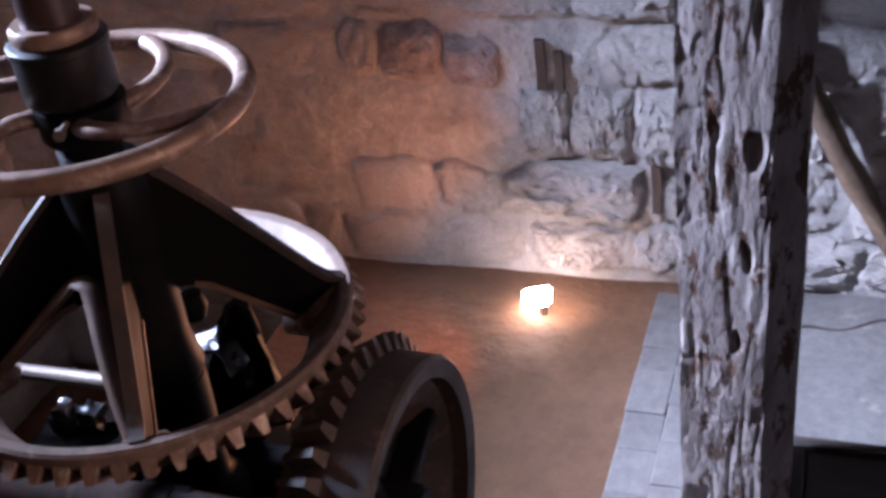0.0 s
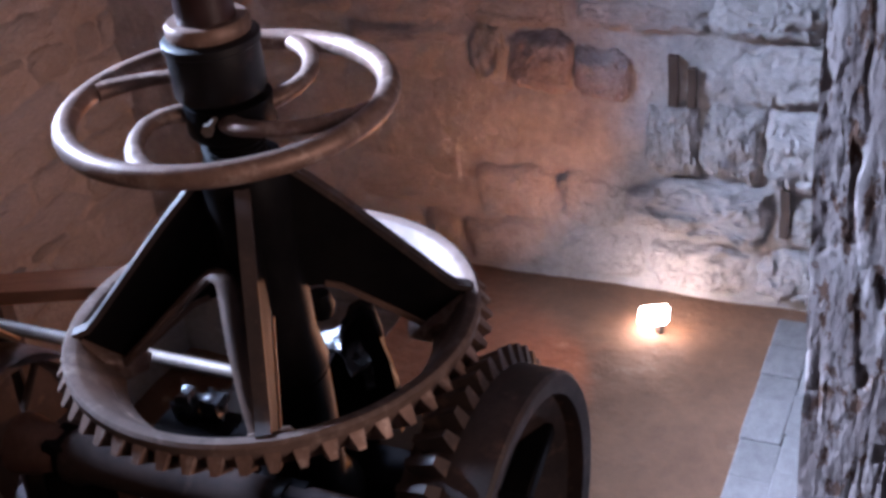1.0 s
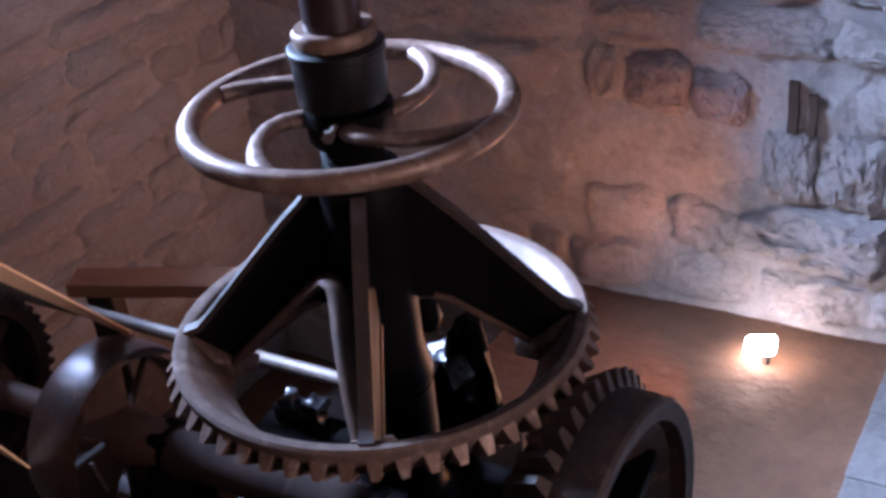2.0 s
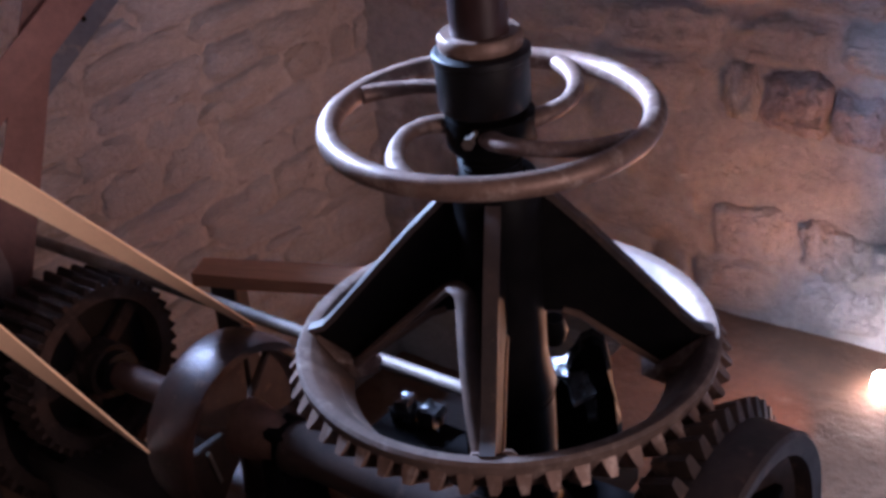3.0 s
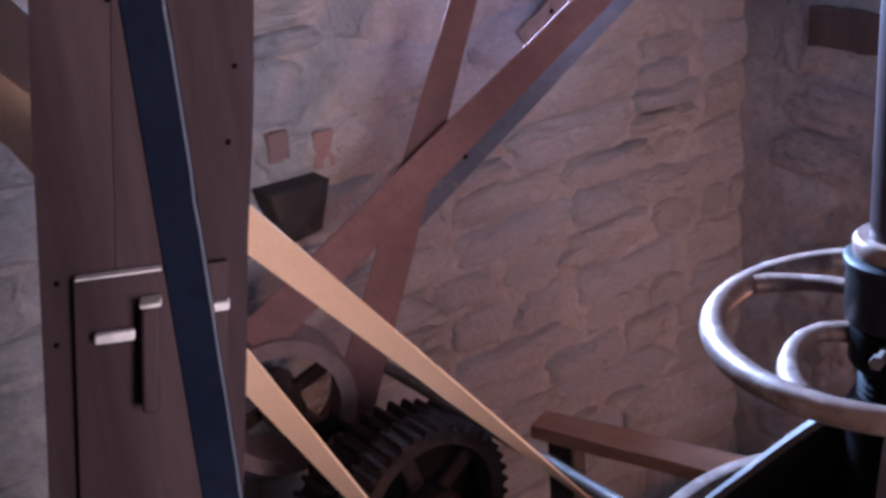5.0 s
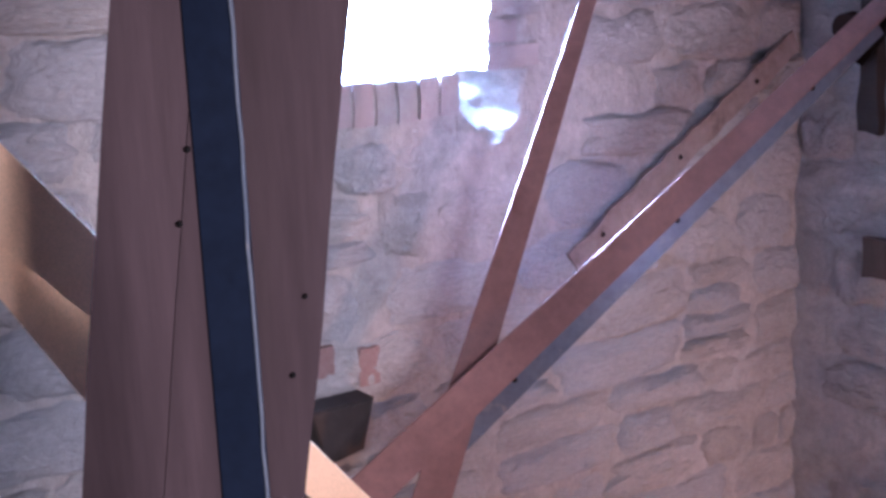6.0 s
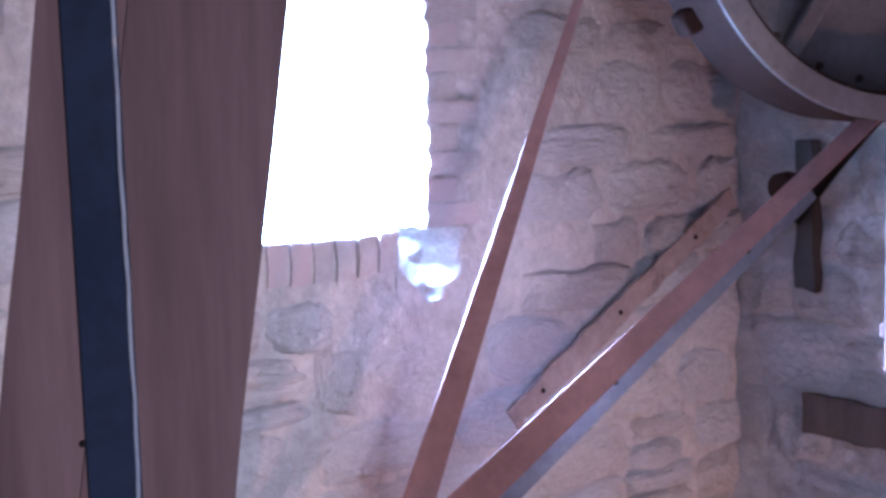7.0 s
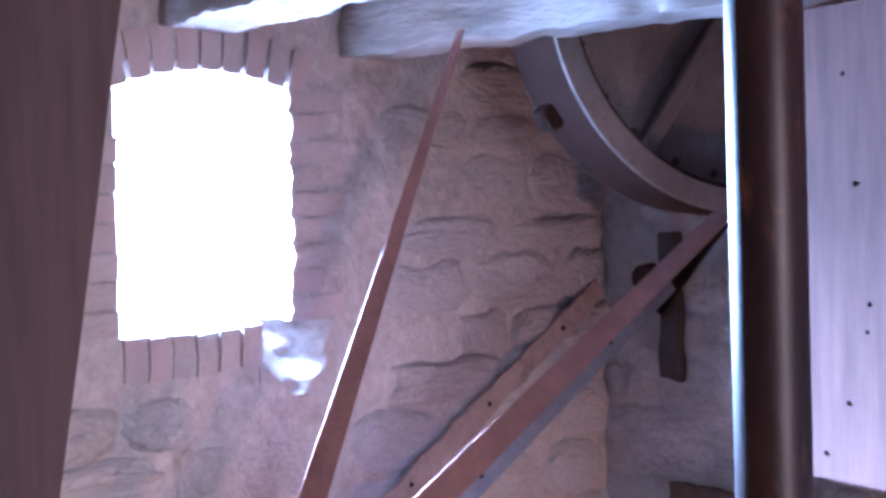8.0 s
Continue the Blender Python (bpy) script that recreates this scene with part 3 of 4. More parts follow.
# small pulley that drives the crossed belt
BA = radians(20)
small = thing("small_pulley", "small reddish iron belt pulley against the wall", "pulley", (-1.777, -0.175, 0.875), turn=-20)
part("rim", lathe([(0.205, -0.07), (0.210, 0.0), (0.205, 0.07), (0.160, 0.07), (0.160, -0.07)], 56, "x", closed=True), PINKIRON, small)
part("hub", lathe([(0.02, -0.08), (0.06, -0.08), (0.06, 0.09), (0.02, 0.09)], 28, "x", closed=True), PULLEY, small)
for i in range(4):
    part("arm", box(-0.012, 0.012, -0.02, 0.02, 0.05, 0.168, 0.005, m=Matrix.Rotation(2 * pi * i / 4 + 0.5, 4, "X")), PULLEY, small)


def on_plane(s, z, out=0.0):
    """A point of the crossed belt's plane: s along it from the small pulley, out towards the room."""
    return Vector((-1.75 + s * sin(BA) + out * cos(BA), -0.10 + s * cos(BA) - out * sin(BA), z))


big = thing("large_pulley", "large pale spoked iron pulley high in the corner", "pulley", tuple(on_plane(1.840, 3.20)), turn=-20)
part("rim", lathe([(0.655, 0.0), (0.662, -0.12), (0.655, -0.25), (0.610, -0.25), (0.615, -0.03), (0.590, -0.015), (0.590, 0.0)], 96, "x", closed=True), BROWNIRON, big, "brown dusty belt face, darkened further for its shade")
part("rim_edge", lathe([(0.588, 0.003), (0.657, 0.003), (0.657, 0.016), (0.588, 0.016)], 96, "x", closed=True), PALEIRON, big, "pale dusty rim edge")
part("web", lathe([(0.05, -0.09), (0.616, -0.10), (0.616, -0.08), (0.05, -0.07)], 64, "x", closed=True), PALEIRON, big, "dusty sheet web")
part("hub", lathe([(0.02, -0.16), (0.09, -0.16), (0.09, 0.04), (0.02, 0.04)], 32, "x", closed=True), IRON, big)
for i in range(6):
    part("arm", box(-0.066, -0.035, -0.028, 0.028, 0.08, 0.60, 0.008, m=Matrix.Rotation(2 * pi * i / 6 + 0.447, 4, "X")), PALEIRON, big)

part("rim_bead", lathe([(0.574, -0.012), (0.586, -0.012), (0.586, 0.004), (0.574, 0.004)], 96, "x", closed=True), ARMIRON, big, "thin rusty bead inside the rim")
part("belt_joint", box(-0.20, -0.13, -0.035, 0.035, 0.655, 0.705, 0.008, m=Matrix.Rotation(2.15, 4, "X")), BROWNIRON, big, "dark lug on the belt face")
for a in (1.9, 2.2, 2.45, 2.75, 3.0):
    part("rivet", lathe([(0, 0.0), (0.012, 0.0), (0.009, 0.008), (0, 0.010)], 10, "x", (-0.07, -0.54 * sin(a), 0.54 * cos(a))), ARMIRON, big)

cross = thing("crossed_belt", "red-brown leather belt crossing between the two pulleys", "belt")
along, tilt_w = Vector((sin(BA), cos(BA), 0)), Vector((cos(BA), -sin(BA), 0))
part("belt_strand", ribbon(on_plane(0.041, 0.60, 0.02), on_plane(0.965, 3.05, -0.06), along * 0.13 - Vector((0, 0, 0.045)), along * 0.010 + tilt_w * 0.016, 0.007), REDBELT, cross)
part("belt_strand", ribbon(on_plane(-0.14, 1.075, 0.05), on_plane(1.95, 2.70, -0.02), along * 0.075 - Vector((0, 0, 0.10)), along * 0.012 - Vector((0, 0, 0.02)) + tilt_w * 0.05, 0.007), REDBELT, cross)

# blue-grey strip that follows the crossed belt's lower side
batten = thing("belt_side_strip", "blue-grey strip along the lower side of the crossed belt", "batten")
part("batten_body", ribbon(on_plane(0.24, 1.25, -0.05), on_plane(1.62, 2.36, -0.10), along * 0.065 - Vector((0, 0, 0.09)), along * 0.045 - Vector((0, 0, 0.06)), 0.02), BLUEGREY, batten)

# tan quarter-turn belt from the line shaft's pulley
tan = thing("tan_belt", "clean tan leather drive belt with a quarter turn", "belt")
part("belt_strand", ribbon((-0.735, 0.015, 0.965), (-0.735, -1.56, 2.80), (0.07, -0.030, 0.035), (0.0, 0.085, 0.10), 0.005, 40), BELT, tan)
part("belt_strand", ribbon((-0.735, -0.345, 0.845), (-0.815, -1.405, 2.765), (0.06, -0.025, 0.03), (0.0, 0.11, 0.085), 0.005, 40), BELT, tan)

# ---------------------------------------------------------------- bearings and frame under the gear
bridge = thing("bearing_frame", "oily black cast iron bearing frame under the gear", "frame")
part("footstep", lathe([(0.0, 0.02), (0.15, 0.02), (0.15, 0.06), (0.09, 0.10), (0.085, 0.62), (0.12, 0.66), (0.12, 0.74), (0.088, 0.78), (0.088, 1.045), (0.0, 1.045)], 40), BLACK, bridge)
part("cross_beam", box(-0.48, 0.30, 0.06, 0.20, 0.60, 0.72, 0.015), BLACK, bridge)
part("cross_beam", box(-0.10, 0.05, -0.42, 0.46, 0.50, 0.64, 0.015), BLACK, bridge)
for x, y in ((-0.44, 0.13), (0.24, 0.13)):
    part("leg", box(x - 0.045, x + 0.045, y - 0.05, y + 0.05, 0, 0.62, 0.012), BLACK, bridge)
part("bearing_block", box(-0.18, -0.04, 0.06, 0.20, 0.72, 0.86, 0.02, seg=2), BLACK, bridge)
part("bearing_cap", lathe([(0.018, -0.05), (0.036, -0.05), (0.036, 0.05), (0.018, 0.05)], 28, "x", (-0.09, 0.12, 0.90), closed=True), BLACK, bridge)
for x, y, z, r in ((-0.40, 0.150, 0.735, 0.030), (-0.34, 0.165, 0.750, 0.024), (-0.385, 0.125, 0.790, 0.018)):
    part("lug", roughen(sliced(x - r, x + r, y - r, y + r, z - r, z + r, 7, 7, 7), r * 0.55, 38), GREASE, bridge, "greasy lump")
lever = thing("striking_lever", "black forked iron lever with a rounded head", "lever")
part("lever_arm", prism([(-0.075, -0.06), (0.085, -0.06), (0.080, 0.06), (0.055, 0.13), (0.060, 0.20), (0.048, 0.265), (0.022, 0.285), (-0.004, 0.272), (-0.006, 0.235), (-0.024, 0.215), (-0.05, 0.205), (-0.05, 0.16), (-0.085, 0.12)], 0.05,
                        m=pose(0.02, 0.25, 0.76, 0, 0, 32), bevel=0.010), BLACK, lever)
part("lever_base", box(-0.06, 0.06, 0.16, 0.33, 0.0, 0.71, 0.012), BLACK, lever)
for x, y, z, w, h, a in ((-0.025, 0.190, 0.975, 0.085, 0.050, 20), (0.035, 0.205, 0.945, 0.050, 0.080, 48), (0.060, 0.215, 0.880, 0.024, 0.050, 30)):
    bm = roughen(sliced(-w / 2, w / 2, -h / 2, h / 2, -0.008, 0.008, 8, 8, 1), 0.010, 30, z)
    bmesh.ops.transform(bm, matrix=pose(x, y, z, 26, -14, a), verts=bm.verts)
    part("greasy_plate", bm, GREASE, lever, "lump of iron shining blue-white with grease")
part("knob", lathe([(0, -0.03), (0.022, -0.028), (0.03, 0), (0.022, 0.028), (0, 0.03)], 20, "z", (0.03, 0.12, 1.13)), BLACK, lever)

stand = thing("pulley_stand", "black iron and timber stand under the line shaft", "stand")
part("sole", box(-1.85, 0.12, -0.24, -0.04, 0.36, 0.50, 0.015), DARKWOOD, stand)
for x in (-1.60, -1.31, -0.52, 0.05):
    part("pedestal", prism([(-0.10, 0.50), (0.10, 0.50), (0.06, 0.62), (0.055, 0.76), (0.04, 0.85), (-0.04, 0.85), (-0.055, 0.76), (-0.06, 0.62)], 0.07, m=pose(x, SY, 0, 0, 0, 90), bevel=0.008), BLACK, stand)
for x, z in ((-1.75, PZ), (-0.9, PZ), (0.0, 0)):
    part("post", box(x - 0.07, x + 0.07, -0.22, -0.06, z, 0.36, 0.01), DARKWOOD, stand)

# Dark mass added so that the gap inside the gear looks black.
bed = thing("dark_gap_timbers", "dark timbers added to darken the gap beside the footstep bearing", "timber")
for k in range(3):
    part("bed_beam", roughen(sliced(-0.60, -0.14, 0.22 + 0.15 * k, 0.36 + 0.15 * k, 0, 0.46 + 0.02 * (k % 2), 12, 4, 8), 0.008, 9, k * 3.0), DARKWOOD, bed)

plank = thing("timber_rail", "orange-brown sawn timber rail behind the gear", "timber")
d = Matrix.Translation((-1.33, 0.345, 0)) @ Matrix.Rotation(radians(21), 4, "Z")
part("rail", roughen(sliced(0, 0.95, 0, 0.10, 0.725, 0.765, 20, 2, 2), 0.006, 6), PLANK, plank)
part("rail_post", box(0.05, 0.13, 0.01, 0.09, PZ, 0.725, 0.006), DARKWOOD, plank)
part("rail_post", box(0.78, 0.83, 0.02, 0.07, 0, 0.725, 0.006), DARKWOOD, plank)
plank.matrix_world = d

# ---------------------------------------------------------------- chutes and pole
chute = thing("grain_chute", "tall grey-brown boarded grain chute leaning slightly", "chute")
LEAN = Matrix(((1, 0, 0.067, -0.366 - 0.067 * 2.29), (0, 1, 0.132, -0.970 - 0.132 * 2.29), (0, 0, 1, 0), (0, 0, 0, 1))) @ Matrix.Rotation(radians(-26), 4, "Z")


def leaning(bm):
    bmesh.ops.transform(bm, matrix=LEAN, verts=bm.verts)
    return bm


part("front_board", leaning(roughen(sliced(-0.022, 0.0, -0.125, -0.0365, 0.9, 3.26, 1, 4, 40), 0.003, 5)), BOARD, chute)
part("front_board", leaning(roughen(sliced(-0.022, 0.001, -0.0355, 0.125, 0.9, 3.26, 1, 6, 40), 0.003, 5)), BOARD, chute)
part("side_board", leaning(box(-0.20, -0.024, 0.104, 0.124, 0.9, 3.26, 0.003)), BOARD, chute)
part("side_board", leaning(box(-0.20, -0.024, -0.124, -0.104, 0.9, 3.26, 0.003)), BOARD, chute)
part("back_board", leaning(box(-0.222, -0.202, -0.125, 0.125, 0.9, 3.26, 0.003)), BOARD, chute)
part("slide_gate", leaning(box(0.002, 0.014, -0.085, 0.10, 1.52, 1.935, 0.002)), BOARD, chute, "sliding wooden gate with a bright lit top edge")
# Lit edges, cleats and handle top are coloured pale.
part("gate_edge", leaning(box(0.003, 0.017, -0.082, 0.02, 1.936, 1.9385)), LITEDGE, chute, "thin pale strip for the light on the gate's top edge")
part("gate_cleat", leaning(box(0.016, 0.03, -0.06, -0.012, 1.855, 1.868, 0.002)), LITEDGE, chute, "cleat coloured pale for the light it catches")
part("gate_handle", leaning(box(0.016, 0.045, -0.004, 0.018, 1.76, 1.90, 0.004)), BOARD, chute)
part("handle_cap", leaning(box(0.016, 0.046, -0.006, 0.020, 1.9005, 1.906, 0.002)), LITEDGE, chute, "pale cap for the lit top of the handle")
part("gate_cleat", leaning(box(0.003, 0.025, 0.062, 0.102, 1.875, 1.886, 0.002)), LITEDGE, chute, "cleat coloured pale for the light it catches")
for y, z in ((0.098, 2.08), (0.104, 2.17), (-0.105, 1.93), (-0.108, 1.85), (-0.035, 2.34), (-0.038, 2.26)):
    part("nail", leaning(lathe([(0, 0.0), (0.004, 0.0), (0.003, 0.003), (0, 0.004)], 8, "x", (0.0, y, z))), BLACK, chute)

bar = thing("iron_bar", "blue-black painted iron bar standing before the chute", "bar", (-0.120, -1.0735, 0))
BAR = Matrix(((1, 0, 0.0296, 0), (0, 1, -0.0143, 0), (0, 0, 1, 0), (0, 0, 0, 1))) @ Matrix.Rotation(radians(56), 4, "Z")


def barred(bm):
    bmesh.ops.transform(bm, matrix=BAR, verts=bm.verts)
    return bm


part("bar_body", barred(roughen(box(-0.020, 0.020, -0.006, 0.006, 0.0, ZC, 0.002), 0.001, 9)), BLUEBAR, bar)
# The bar's edge highlight, put in as a thin paler strip.
part("worn_edge", barred(roughen(sliced(0.0180, 0.0203, -0.0080, -0.0045, 0.7, ZC - 0.03, 1, 1, 90), 0.0016, 23)), BLUEGREY, bar, "paler strip for the highlight on the worn edge")
for z in (0.012, ZC - 0.012):
    part("foot_plate", barred(box(-0.05, 0.05, -0.04, 0.04, z - 0.006, z + 0.006, 0.002)), BLUEBAR, bar)

spout = thing("boarded_spout", "pale limewashed boarded spout hanging behind the shaft", "spout")
SP = Matrix.Translation((-0.80, 1.085, 0)) @ Matrix.Rotation(radians(-8), 4, "Z")
part("front_board", roughen(sliced(0.0, 0.16, 0.0, 0.022, 1.963, 3.012, 6, 1, 30), 0.003, 5), PALEBOARD, spout)
part("front_board", roughen(sliced(0.163, 0.80, 0.0, 0.022, 1.963, 3.012, 6, 1, 30), 0.003, 5, 3), PALEBOARD, spout)
part("side_board", box(0.0, 0.02, 0.024, 0.30, 1.99, 3.012, 0.003), PALEBOARD, spout)
part("side_board", box(0.78, 0.80, 0.024, 0.30, 1.99, 3.012, 0.003), PALEBOARD, spout)
part("batten", box(-0.018, -0.002, 0.0, 0.03, 2.04, 2.075, 0.003), PALEBOARD, spout)
for x, z in ((0.30, 2.86), (0.33, 2.62), (0.25, 2.02), (0.36, 2.30), (0.365, 2.36), (0.31, 2.14)):
    part("nail", lathe([(0, 0.0), (0.006, 0.0), (0.004, -0.003), (0, -0.004)], 8, "y", (x, 0, z)), BLACK, spout)
spout.matrix_world = SP

bracket = thing("wall_bracket", "dark iron wall bracket in the corner", "bracket")
part("upright", roughen(sliced(-1.685, -1.615, 1.93, 1.975, 1.98, 2.48, 3, 2, 16), 0.016, 9), DARKWOOD, bracket)
part("strut", tube([(-1.66, 1.90, 2.22), (-1.45, 1.84, 2.42), (-1.25, 1.80, 2.60)], 0.022, 10), BLACK, bracket)
part("bearing", lathe([(0.0, -0.05), (0.045, -0.05), (0.05, 0.0), (0.045, 0.03), (0.0, 0.035)], 24, "y", (-1.66, 1.86, 2.33)), BROWNIRON, bracket)

shelf = thing("wall_block", "small dark wooden block let into the wall", "block")
part("block_body", prism([(-0.10, 0.0), (0.10, 0.0), (0.06, -0.14), (-0.06, -0.16)], 0.10, m=pose(-1.925, 0.02, 1.42, 0, 0, 90), bevel=0.006), DARKWOOD, shelf)

for k in (0.2, 0.55, 0.85):
    p = on_plane(0.24, 1.25, -0.035).lerp(on_plane(1.62, 2.36, -0.085), k)
    part("nail", lathe([(0, 0.0), (0.009, 0.0), (0.006, 0.006), (0, 0.008)], 8, "x", p), BLACK, batten)

brown = thing("wall_lath", "rough brown lath nailed along the wall", "lath")
part("lath_body", roughen(ribbon((-1.955, 0.90, 1.655), (-1.955, 1.94, 2.279), (0.0, 0.042, -0.070), (0.0, 0.042, -0.070), 0.016, 60), 0.010, 14), LATH, brown)
for k in (0.12, 0.45, 0.8):
    part("nail", lathe([(0, 0.0), (0.009, 0.0), (0.006, 0.006), (0, 0.008)], 8, "x", (-1.945, 0.90 + 1.04 * k, 1.655 + 0.624 * k)), BLACK, brown)
# Dark blocks put in for the shade of open slots between the stones.
for x, z0, z1, w in ((0.285, 0.745, 0.925, 0.032), (0.345, 0.745, 0.885, 0.028), (0.66, 0.30, 0.50, 0.03)):
    wedge = thing("slot_shade_block", "dark brown block standing in for a shaded slot in the wall", "wedge", (x, YB - 0.024, z0), "wedges")
    part("wedge_body", roughen(sliced(-w / 2, w / 2, 0, 0.05, 0, z1 - z0, 4, 1, 12), 0.005, 14, x), ARMWOOD, wedge)
# A dark brown block is set where the wall has a dark recess.
niche = thing("dark_recess_block", "dark brown block standing in for a dark recess in the back wall", "lintel", (-1.66, YB - 0.045, 1.49))
part("lintel_body", roughen(sliced(0, 0.34, 0, 0.05, 0, 0.13, 8, 1, 4), 0.012, 12), ARMWOOD, niche)
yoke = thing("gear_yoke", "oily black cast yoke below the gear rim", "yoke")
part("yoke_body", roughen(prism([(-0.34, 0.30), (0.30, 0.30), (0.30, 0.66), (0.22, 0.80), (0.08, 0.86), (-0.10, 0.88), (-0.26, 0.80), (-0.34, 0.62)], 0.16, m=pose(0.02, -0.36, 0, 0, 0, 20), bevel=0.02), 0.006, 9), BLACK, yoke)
for x, a in ((-0.13, 10), (0.0, 25), (0.10, 30)):
    part("rib", box(-0.012, 0.012, -0.09, 0.03, 0.60, 0.96, 0.004, m=pose(x, -0.36, 0, 0, 0, a)), GREASE, yoke, "greasy rib catching blue light")

# ---------------------------------------------------------------- post, floor lamp and floor edge
post = thing("oak_post", "weathered worm-eaten oak post with deep splits", "post")
pb = sliced(0.888, 1.178, 0.865, 1.10, 0, ZC - 0.30, 64, 16, 420)
for v in pb.verts:
    x, y, z = v.co
    n = Vector((x - 1.03, y - 0.98, 0)).normalized()
    # long splits, broken across by checks and crumbling grain
    warp = 0.02 * noise.noise(Vector((x * 9, y * 9, z * 5)))
    split = max(0.0, 0.35 - abs(noise.noise(Vector(((x + warp) * 26, y * 26, z * 2.6))))) / 0.35
    grain = noise.noise(Vector(((x + warp) * 85, y * 85, z * 16))) + 0.7 * noise.noise(Vector((x * 150, y * 150, z * 60)))
    check = max(0.0, 0.12 - abs(noise.noise(Vector((x * 6 + 5, y * 6, z * 11))))) / 0.12
    crumble = max(0.0, noise.noise(Vector((x * 8, y * 8, z * 4 + 7))) + 0.25)
    hole = max(0.0, noise.noise(Vector((x * 17 + 3, y * 17, z * 6.5))) - 0.45)
    v.co -= n * (0.006 * split ** 2 * (0.3 + crumble) + 0.0022 * grain * (0.35 + 1.2 * crumble) + 0.005 * check ** 2 * crumble + 0.11 * hole + 0.005 * crumble)
    if y < 0.98 and x > 1.105:                                     # the worn arris turned away from the window
        v.co.y += 0.75 * (x - 1.105)
    v.co.x += 0.014 * noise.noise(Vector((0, 3, z * 1.3))) - (0.012 * (z - 0.8) if x < 1 else 0)
part("post_body", pb, OLDWOOD, post)

flood = thing("floodlight", "lit floodlight standing on the floor by the wall", "floodlight", (0.285, 1.70, 0.0), turn=-20)
part("housing", box(-0.034, 0.034, 0.0085, 0.024, 0.052, 0.088, 0.005, m=pose(0, 0, 0.012, -40, -26, 0)), BLACK, flood)
part("lens", box(-0.068, 0.068, -0.016, 0.008, 0.036, 0.104, 0.011, seg=2, m=pose(0, 0, 0.012, -40, -26, 0)), LAMPGLASS, flood, "glowing warm white glass")
part("bracket", box(-0.012, 0.012, 0.030, 0.050, 0.0, 0.062, 0.003), STEEL, flood)

cable = thing("floor_cable", "thin brown cable lying on the floor", "cable")
part("cable_body", tube([(1.10 + 0.02 * i, 1.74 + 0.006 * i + 0.02 * sin(i * 0.5), 0.012) for i in range(26)], 0.011, 8), DARKWOOD, cable)
lean = thing("leaning_stick", "rough brown stick leaning on the wall", "stick")
part("stick_body", roughen(tube([(1.04 + 0.050 * i, 1.915 + 0.006 * sin(i * 1.3), 0.97 - 0.092 * i + 0.012 * sin(i * 0.9)) for i in range(10)], [0.035, 0.04, 0.042, 0.038, 0.04, 0.044, 0.04, 0.037, 0.035, 0.03], 10), 0.01, 12), ROOT, lean)
# Dark boards stand in for an unidentified dark area of the floor.
trough = thing("dark_area_boards", "dark boards added for the dark area on the pale floor", "trough")
for b in ((1.17, 2.2, 1.16, 1.20, 0, 0.05), (1.17, 2.2, 0.30, 0.34, 0, 0.05), (1.17, 1.21, 0.344, 1.156, 0, 0.05), (1.215, 2.2, 0.344, 1.156, 0, 0.034)):
    part("board", box(*b, 0.004), DARKWOOD, trough)

# ---------------------------------------------------------------- stones, bricks and pavers
random.seed(7)


def stone_mesh(mat, seed, p=9.0, chip=1.0):
    """A stone one unit wide and high, its broken face along -y, smeared with lime along its upper edge."""
    bm = bmesh.new()
    nx, nz = 30, 22
    rng = random.Random(seed * 11 + 5)
    planes = [(rng.uniform(0.75, 1.25), rng.uniform(-0.75, 0.75), rng.uniform(-0.75, 0.75)) for k in range(6)]
    fall = [rng.uniform(3, 14) for k in range(2)] + [rng.uniform(8, 18), rng.uniform(2.5, 7)]      # left, right, bottom, top
    g = []
    for i in range(nx + 1):
        col = []
        for k in range(nz + 1):
            u, w = i / nx * 2 - 1, k / nz * 2 - 1
            u, w = u * (1.2 - 0.2 * u * u), w * (1.2 - 0.2 * w * w)
            edge = max(abs(u), abs(w))
            q = (abs(u) ** p + abs(w) ** p) ** (1 / p)
            f = edge / q if edge > 0 else 1
            wob = noise.noise_vector(Vector((u * 1.2 + seed * 9.1, w * 1.2, seed))) + 0.45 * noise.noise_vector(Vector((u * 4 + seed * 3.1, w * 4, seed + 9)))
            drop = (1 - abs(u) ** fall[0 if u < 0 else 1]) * (1 - abs(w) ** fall[2 if w < 0 else 3])
            facet = min(a + b * u + c * w for a, b, c in planes)
            rough = 0.30 * noise.noise(Vector((u * 2 + seed, w * 2, seed))) + 0.40 * (0.4 - abs(noise.noise(Vector((u * 5 + seed, w * 4, seed))))) + 0.24 * noise.noise(Vector((u * 11, w * 9 + seed, seed))) + 0.14 * noise.noise(Vector((u * 24, w * 19 + seed, seed)))
            h = (0.45 + 0.55 * facet + chip * rough) * drop - 0.22 * (1 - drop)
            col.append(bm.verts.new((u * f * 0.5 + wob.x * 0.10, -h if edge < 0.999 else 0.4, w * f * 0.5 + wob.z * 0.12)))
        g.append(col)
    for i in range(nx):
        for k in range(nz):
            bm.faces.new((g[i][k], g[i + 1][k], g[i + 1][k + 1], g[i][k + 1]))
    return mesh_of("stone", bm, mat, 50)


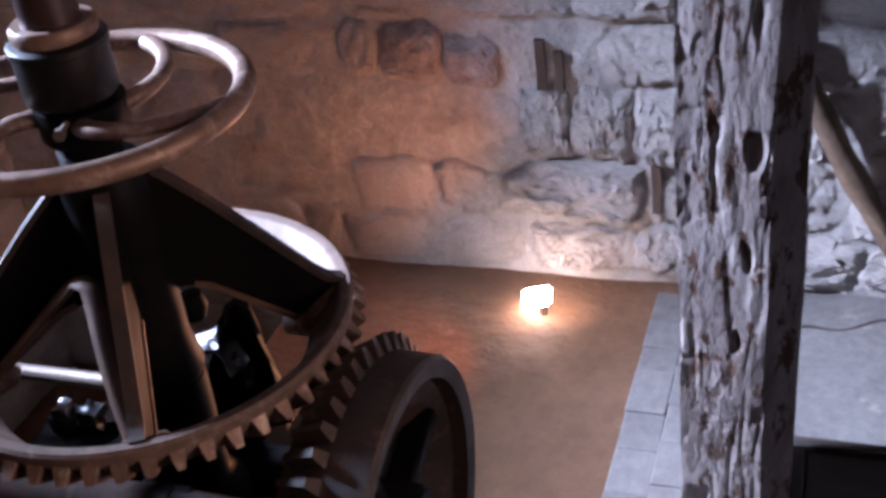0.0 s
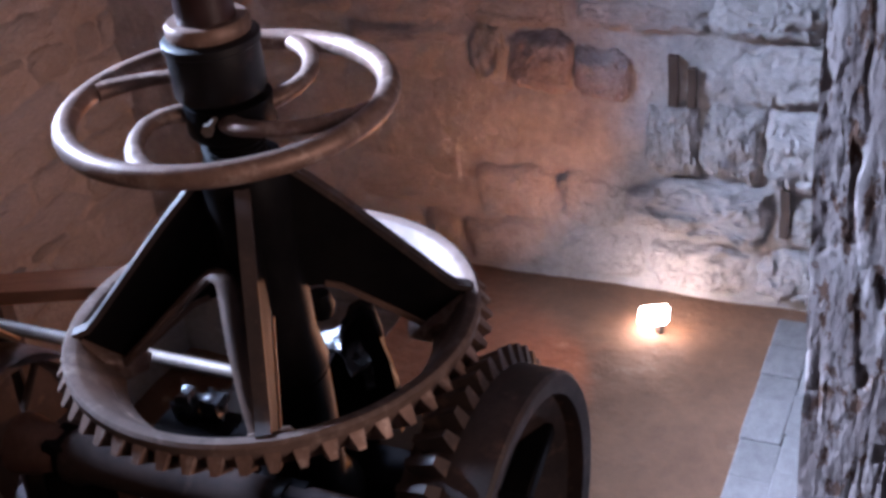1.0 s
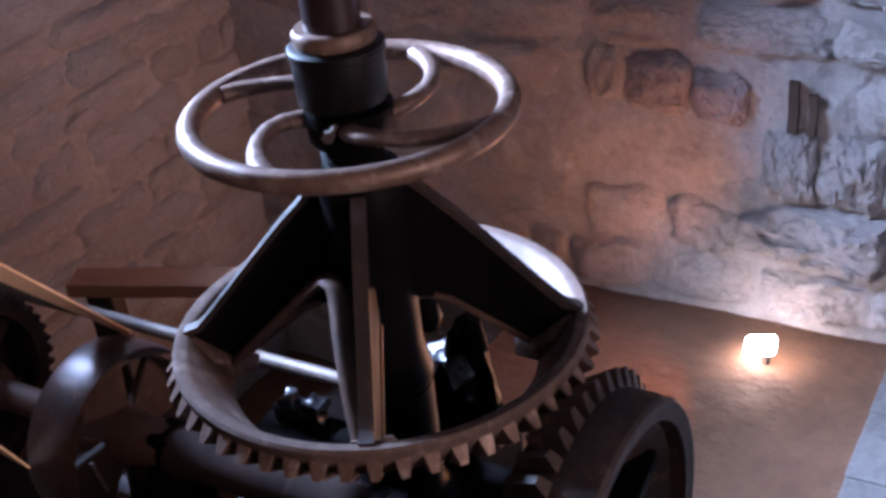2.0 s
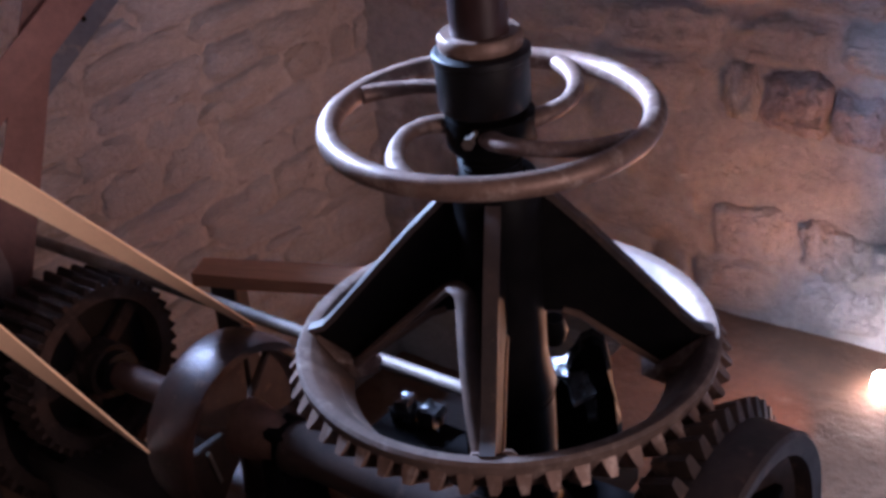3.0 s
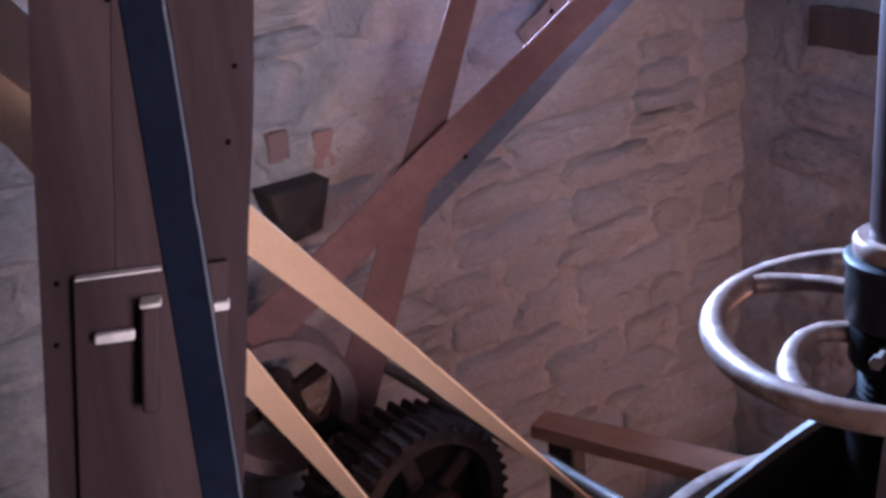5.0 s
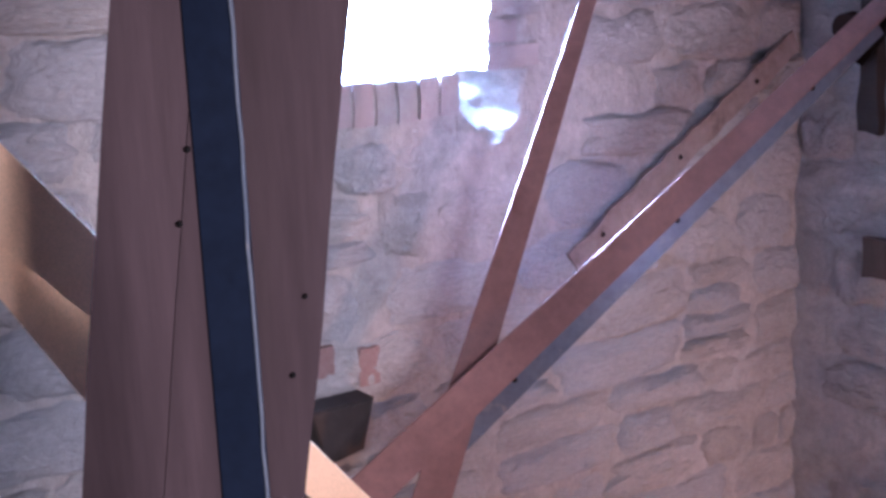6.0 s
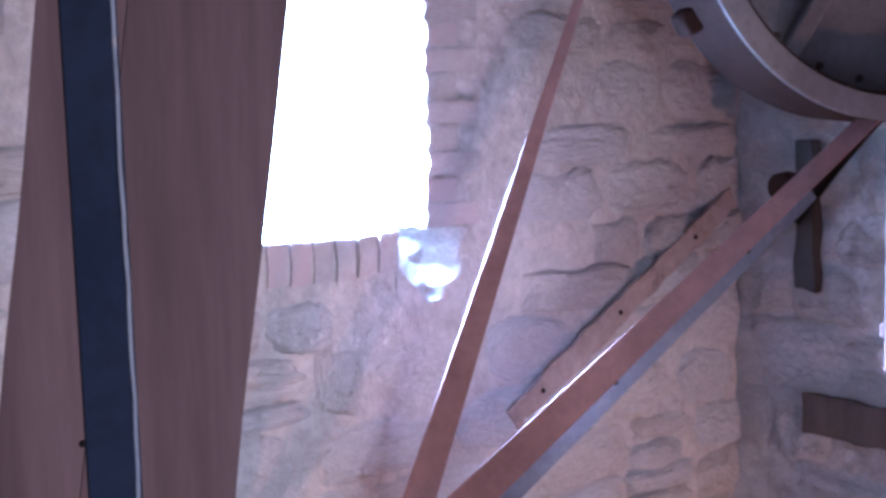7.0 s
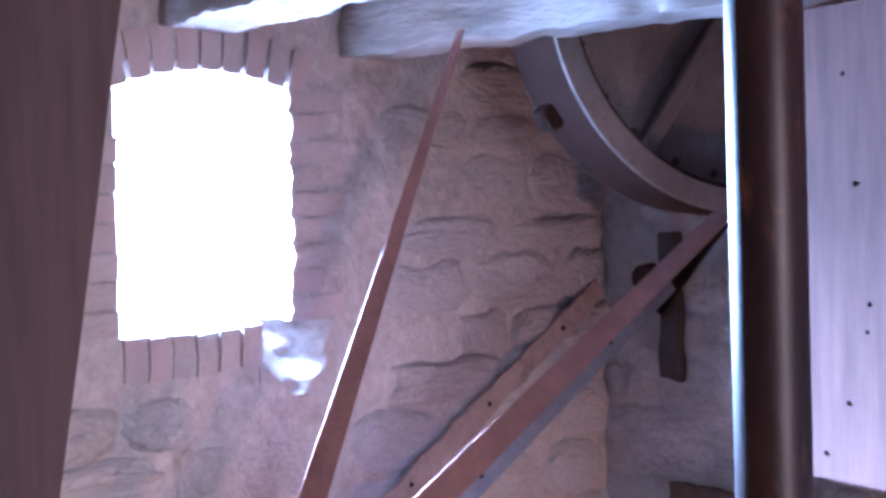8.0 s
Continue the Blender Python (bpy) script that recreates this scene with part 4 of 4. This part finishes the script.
def lay(parent, meshes, length, z0, z1, rows, widths, place, keep, gap, proud, rough_at=lambda s: 1.0):
    z = z0
    while z < z1 - 0.05:
        h = min(random.uniform(*rows), z1 - z)
        x = -random.uniform(0, 0.2)
        while x < length:
            w = random.uniform(*widths)
            if random.random() < 0.16:
                w *= 0.5
            parts = [(z, h)]
            if h > rows[0] * 1.35 and random.random() < 0.22:
                f = random.uniform(0.4, 0.6)
                parts = [(z, h * f), (z + h * f, h * (1 - f))]
            for zz, hh in parts:
                if keep(x, x + w, zz, zz + hh):
                    ob = new("stone", random.choice(meshes))
                    ob.parent = parent
                    ob.matrix_local = place(x + w / 2, zz + hh / 2) @ Matrix.Rotation(random.uniform(-0.03, 0.03), 4, "Y") @ Matrix.Diagonal((w - gap, random.uniform(*proud) * rough_at(x + w / 2), hh - gap, 1))
            x += w
        z += h


back_meshes = [stone_mesh(LIMEWASH, i + 1, 7.0, 1.25) for i in range(16)]
lay(wall_back, back_meshes, 3.75, 0.03, ZC - 0.02, (0.17, 0.30), (0.24, 0.52),
    lambda s, z: Matrix.Translation((XL + s, YB + 0.004, z)), lambda a, b, c, d: a > -0.05 and not (a < 3.1 and d > 2.45 and b > 1.8) and not (a < 2.06 and b > 1.76 and c < 0.96 and d > 0.72), 0.0, (0.016, 0.040),
    lambda s: 0.6 if s < 2.2 else 1.3)
for x, z, w, h, k in ((1.80, 0.86, 0.24, 0.24, 3), (2.03, 0.845, 0.21, 0.20, 8)):      # two stones stained purple-brown
    ob = new("stone", stone_mesh(STAINED, k, 7.0))
    ob.parent = wall_back
    ob.matrix_local = Matrix.Translation((XL + x, YB + 0.004, z)) @ Matrix.Diagonal((w, 0.028, h, 1))
left_meshes = [stone_mesh(DUSKY, i + 31, 7.0, 0.7) for i in range(16)]
lay(wall_window, left_meshes, 3.1, 0.25, ZC - 0.02, (0.12, 0.21), (0.26, 0.58),
    lambda s, z: Matrix.Translation((XL - 0.004, YB - s, z)) @ Matrix.Rotation(radians(90), 4, "Z"),
    lambda a, b, c, d: not (YB - b < WY1 + 0.16 and YB - a > WY0 - 0.16 and d > WZ0 - 0.13 and c < WZ1 + 0.20) and not (YB - b < CY1 and YB - a > CY0 and d > CZ and c < CT), 0.0, (0.014, 0.034))
lay(wall_back, back_meshes, 1.42, PZ + 0.02, 0.03, (0.17, 0.30), (0.24, 0.52), lambda s, z: Matrix.Translation((XL + s, YB + 0.004, z)), lambda a, b, c, d: a > -0.05, 0.0, (0.012, 0.026))
lay(wall_window, left_meshes, 2.6, PZ + 0.02, 0.25, (0.12, 0.21), (0.26, 0.58),
    lambda s, z: Matrix.Translation((XL - 0.004, YB - s, z)) @ Matrix.Rotation(radians(90), 4, "Z"), lambda a, b, c, d: True, 0.0, (0.014, 0.034))

brick_bm = box(-0.5, 0.5, -0.5, 0.5, -0.5, 0.5)
bmesh.ops.subdivide_edges(brick_bm, edges=brick_bm.edges, cuts=1)
brick_mesh = mesh_of("brick", roughen(brick_bm, 0.07, 1.7), BRICK, 50)


def brick(y, z, wy, hz, tip=0.0, out=0.012, deep=0.12):
    ob = new("brick", brick_mesh)
    ob.parent = wall_window
    ob.matrix_local = Matrix.Translation((XL - deep / 2 + out + random.uniform(-0.004, 0.004), y, z)) @ Matrix.Rotation(tip, 4, "X") @ Matrix.Diagonal((deep, wy, hz, 1))


for i in range(6):
    brick(WY0 + 0.035 + i * 0.0705, WZ0 - 0.058 + random.uniform(-0.006, 0.004), 0.060, 0.112, random.uniform(-0.03, 0.03))
for side in (-1, 1):
    for i in range(9):
        w = 0.105 if i % 2 else 0.19
        y = (WY1 - 0.006 + w / 2) if side > 0 else (WY0 - 0.012 - w / 2)
        brick(y + random.uniform(-0.008, 0.008), WZ0 + 0.038 + i * 0.074, w, 0.062, random.uniform(-0.03, 0.03))
for i in range(9):
    a = (i - 4) / 4
    brick(0.365 + a * 0.29, WZ1 + 0.125 - 0.055 * a * a, 0.058, 0.12, -a * 0.24)

# Two red bricks, and a dark fill in place of an open putlog slot.
for y, z, wy, hz, mat in ((0.015, 1.520, 0.065, 0.085, REDBRICK), (0.160, 1.480, 0.065, 0.110, REDBRICK), (-0.72, 2.550, 0.26, 0.045, SLOTDARK)):
    ob = new("brick", mesh_of("brick", roughen(sliced(-0.5, 0.5, -0.5, 0.5, -0.5, 0.5, 3, 5, 4), 0.08, 2.3, y), mat, 50))
    ob.parent = wall_window
    ob.matrix_local = Matrix.Translation((XL - 0.030, y, z)) @ Matrix.Diagonal((0.10, wy, hz, 1))

paver_mesh = mesh_of("paver", box(-0.5, 0.5, -0.5, 0.5, -0.5, 0.5, 0.04), PAVER, 30)
edging = thing("paved_edge", "row of pale worn pavers along the earth floor", "paving", kind="structure")
y = 0.20
while y < 1.97:
    w = random.uniform(0.10, 0.20)
    if y + w > 1.975:
        break
    for x in (0.675, 0.80):
        ob = new("paver", paver_mesh)
        ob.parent = edging
        ob.matrix_local = Matrix.Translation((x + 0.06 + random.uniform(-0.004, 0.004), y + w / 2 + (0.05 if x > 0.7 and y < 1.8 else 0), 0.006 + random.uniform(0, 0.004))) @ Matrix.Diagonal((0.123, w - 0.003, 0.05, 1))
    y += w
slab = tagged(part("pale_floor", roughen(sliced(0.925, XR, 0.4, YB - 0.004, 0.0, 0.018, 40, 30, 1), 0.006, 4, axes=(0, 0, 1)), PAVER), "pale lime floor beside the wall", "floor", kind="structure")
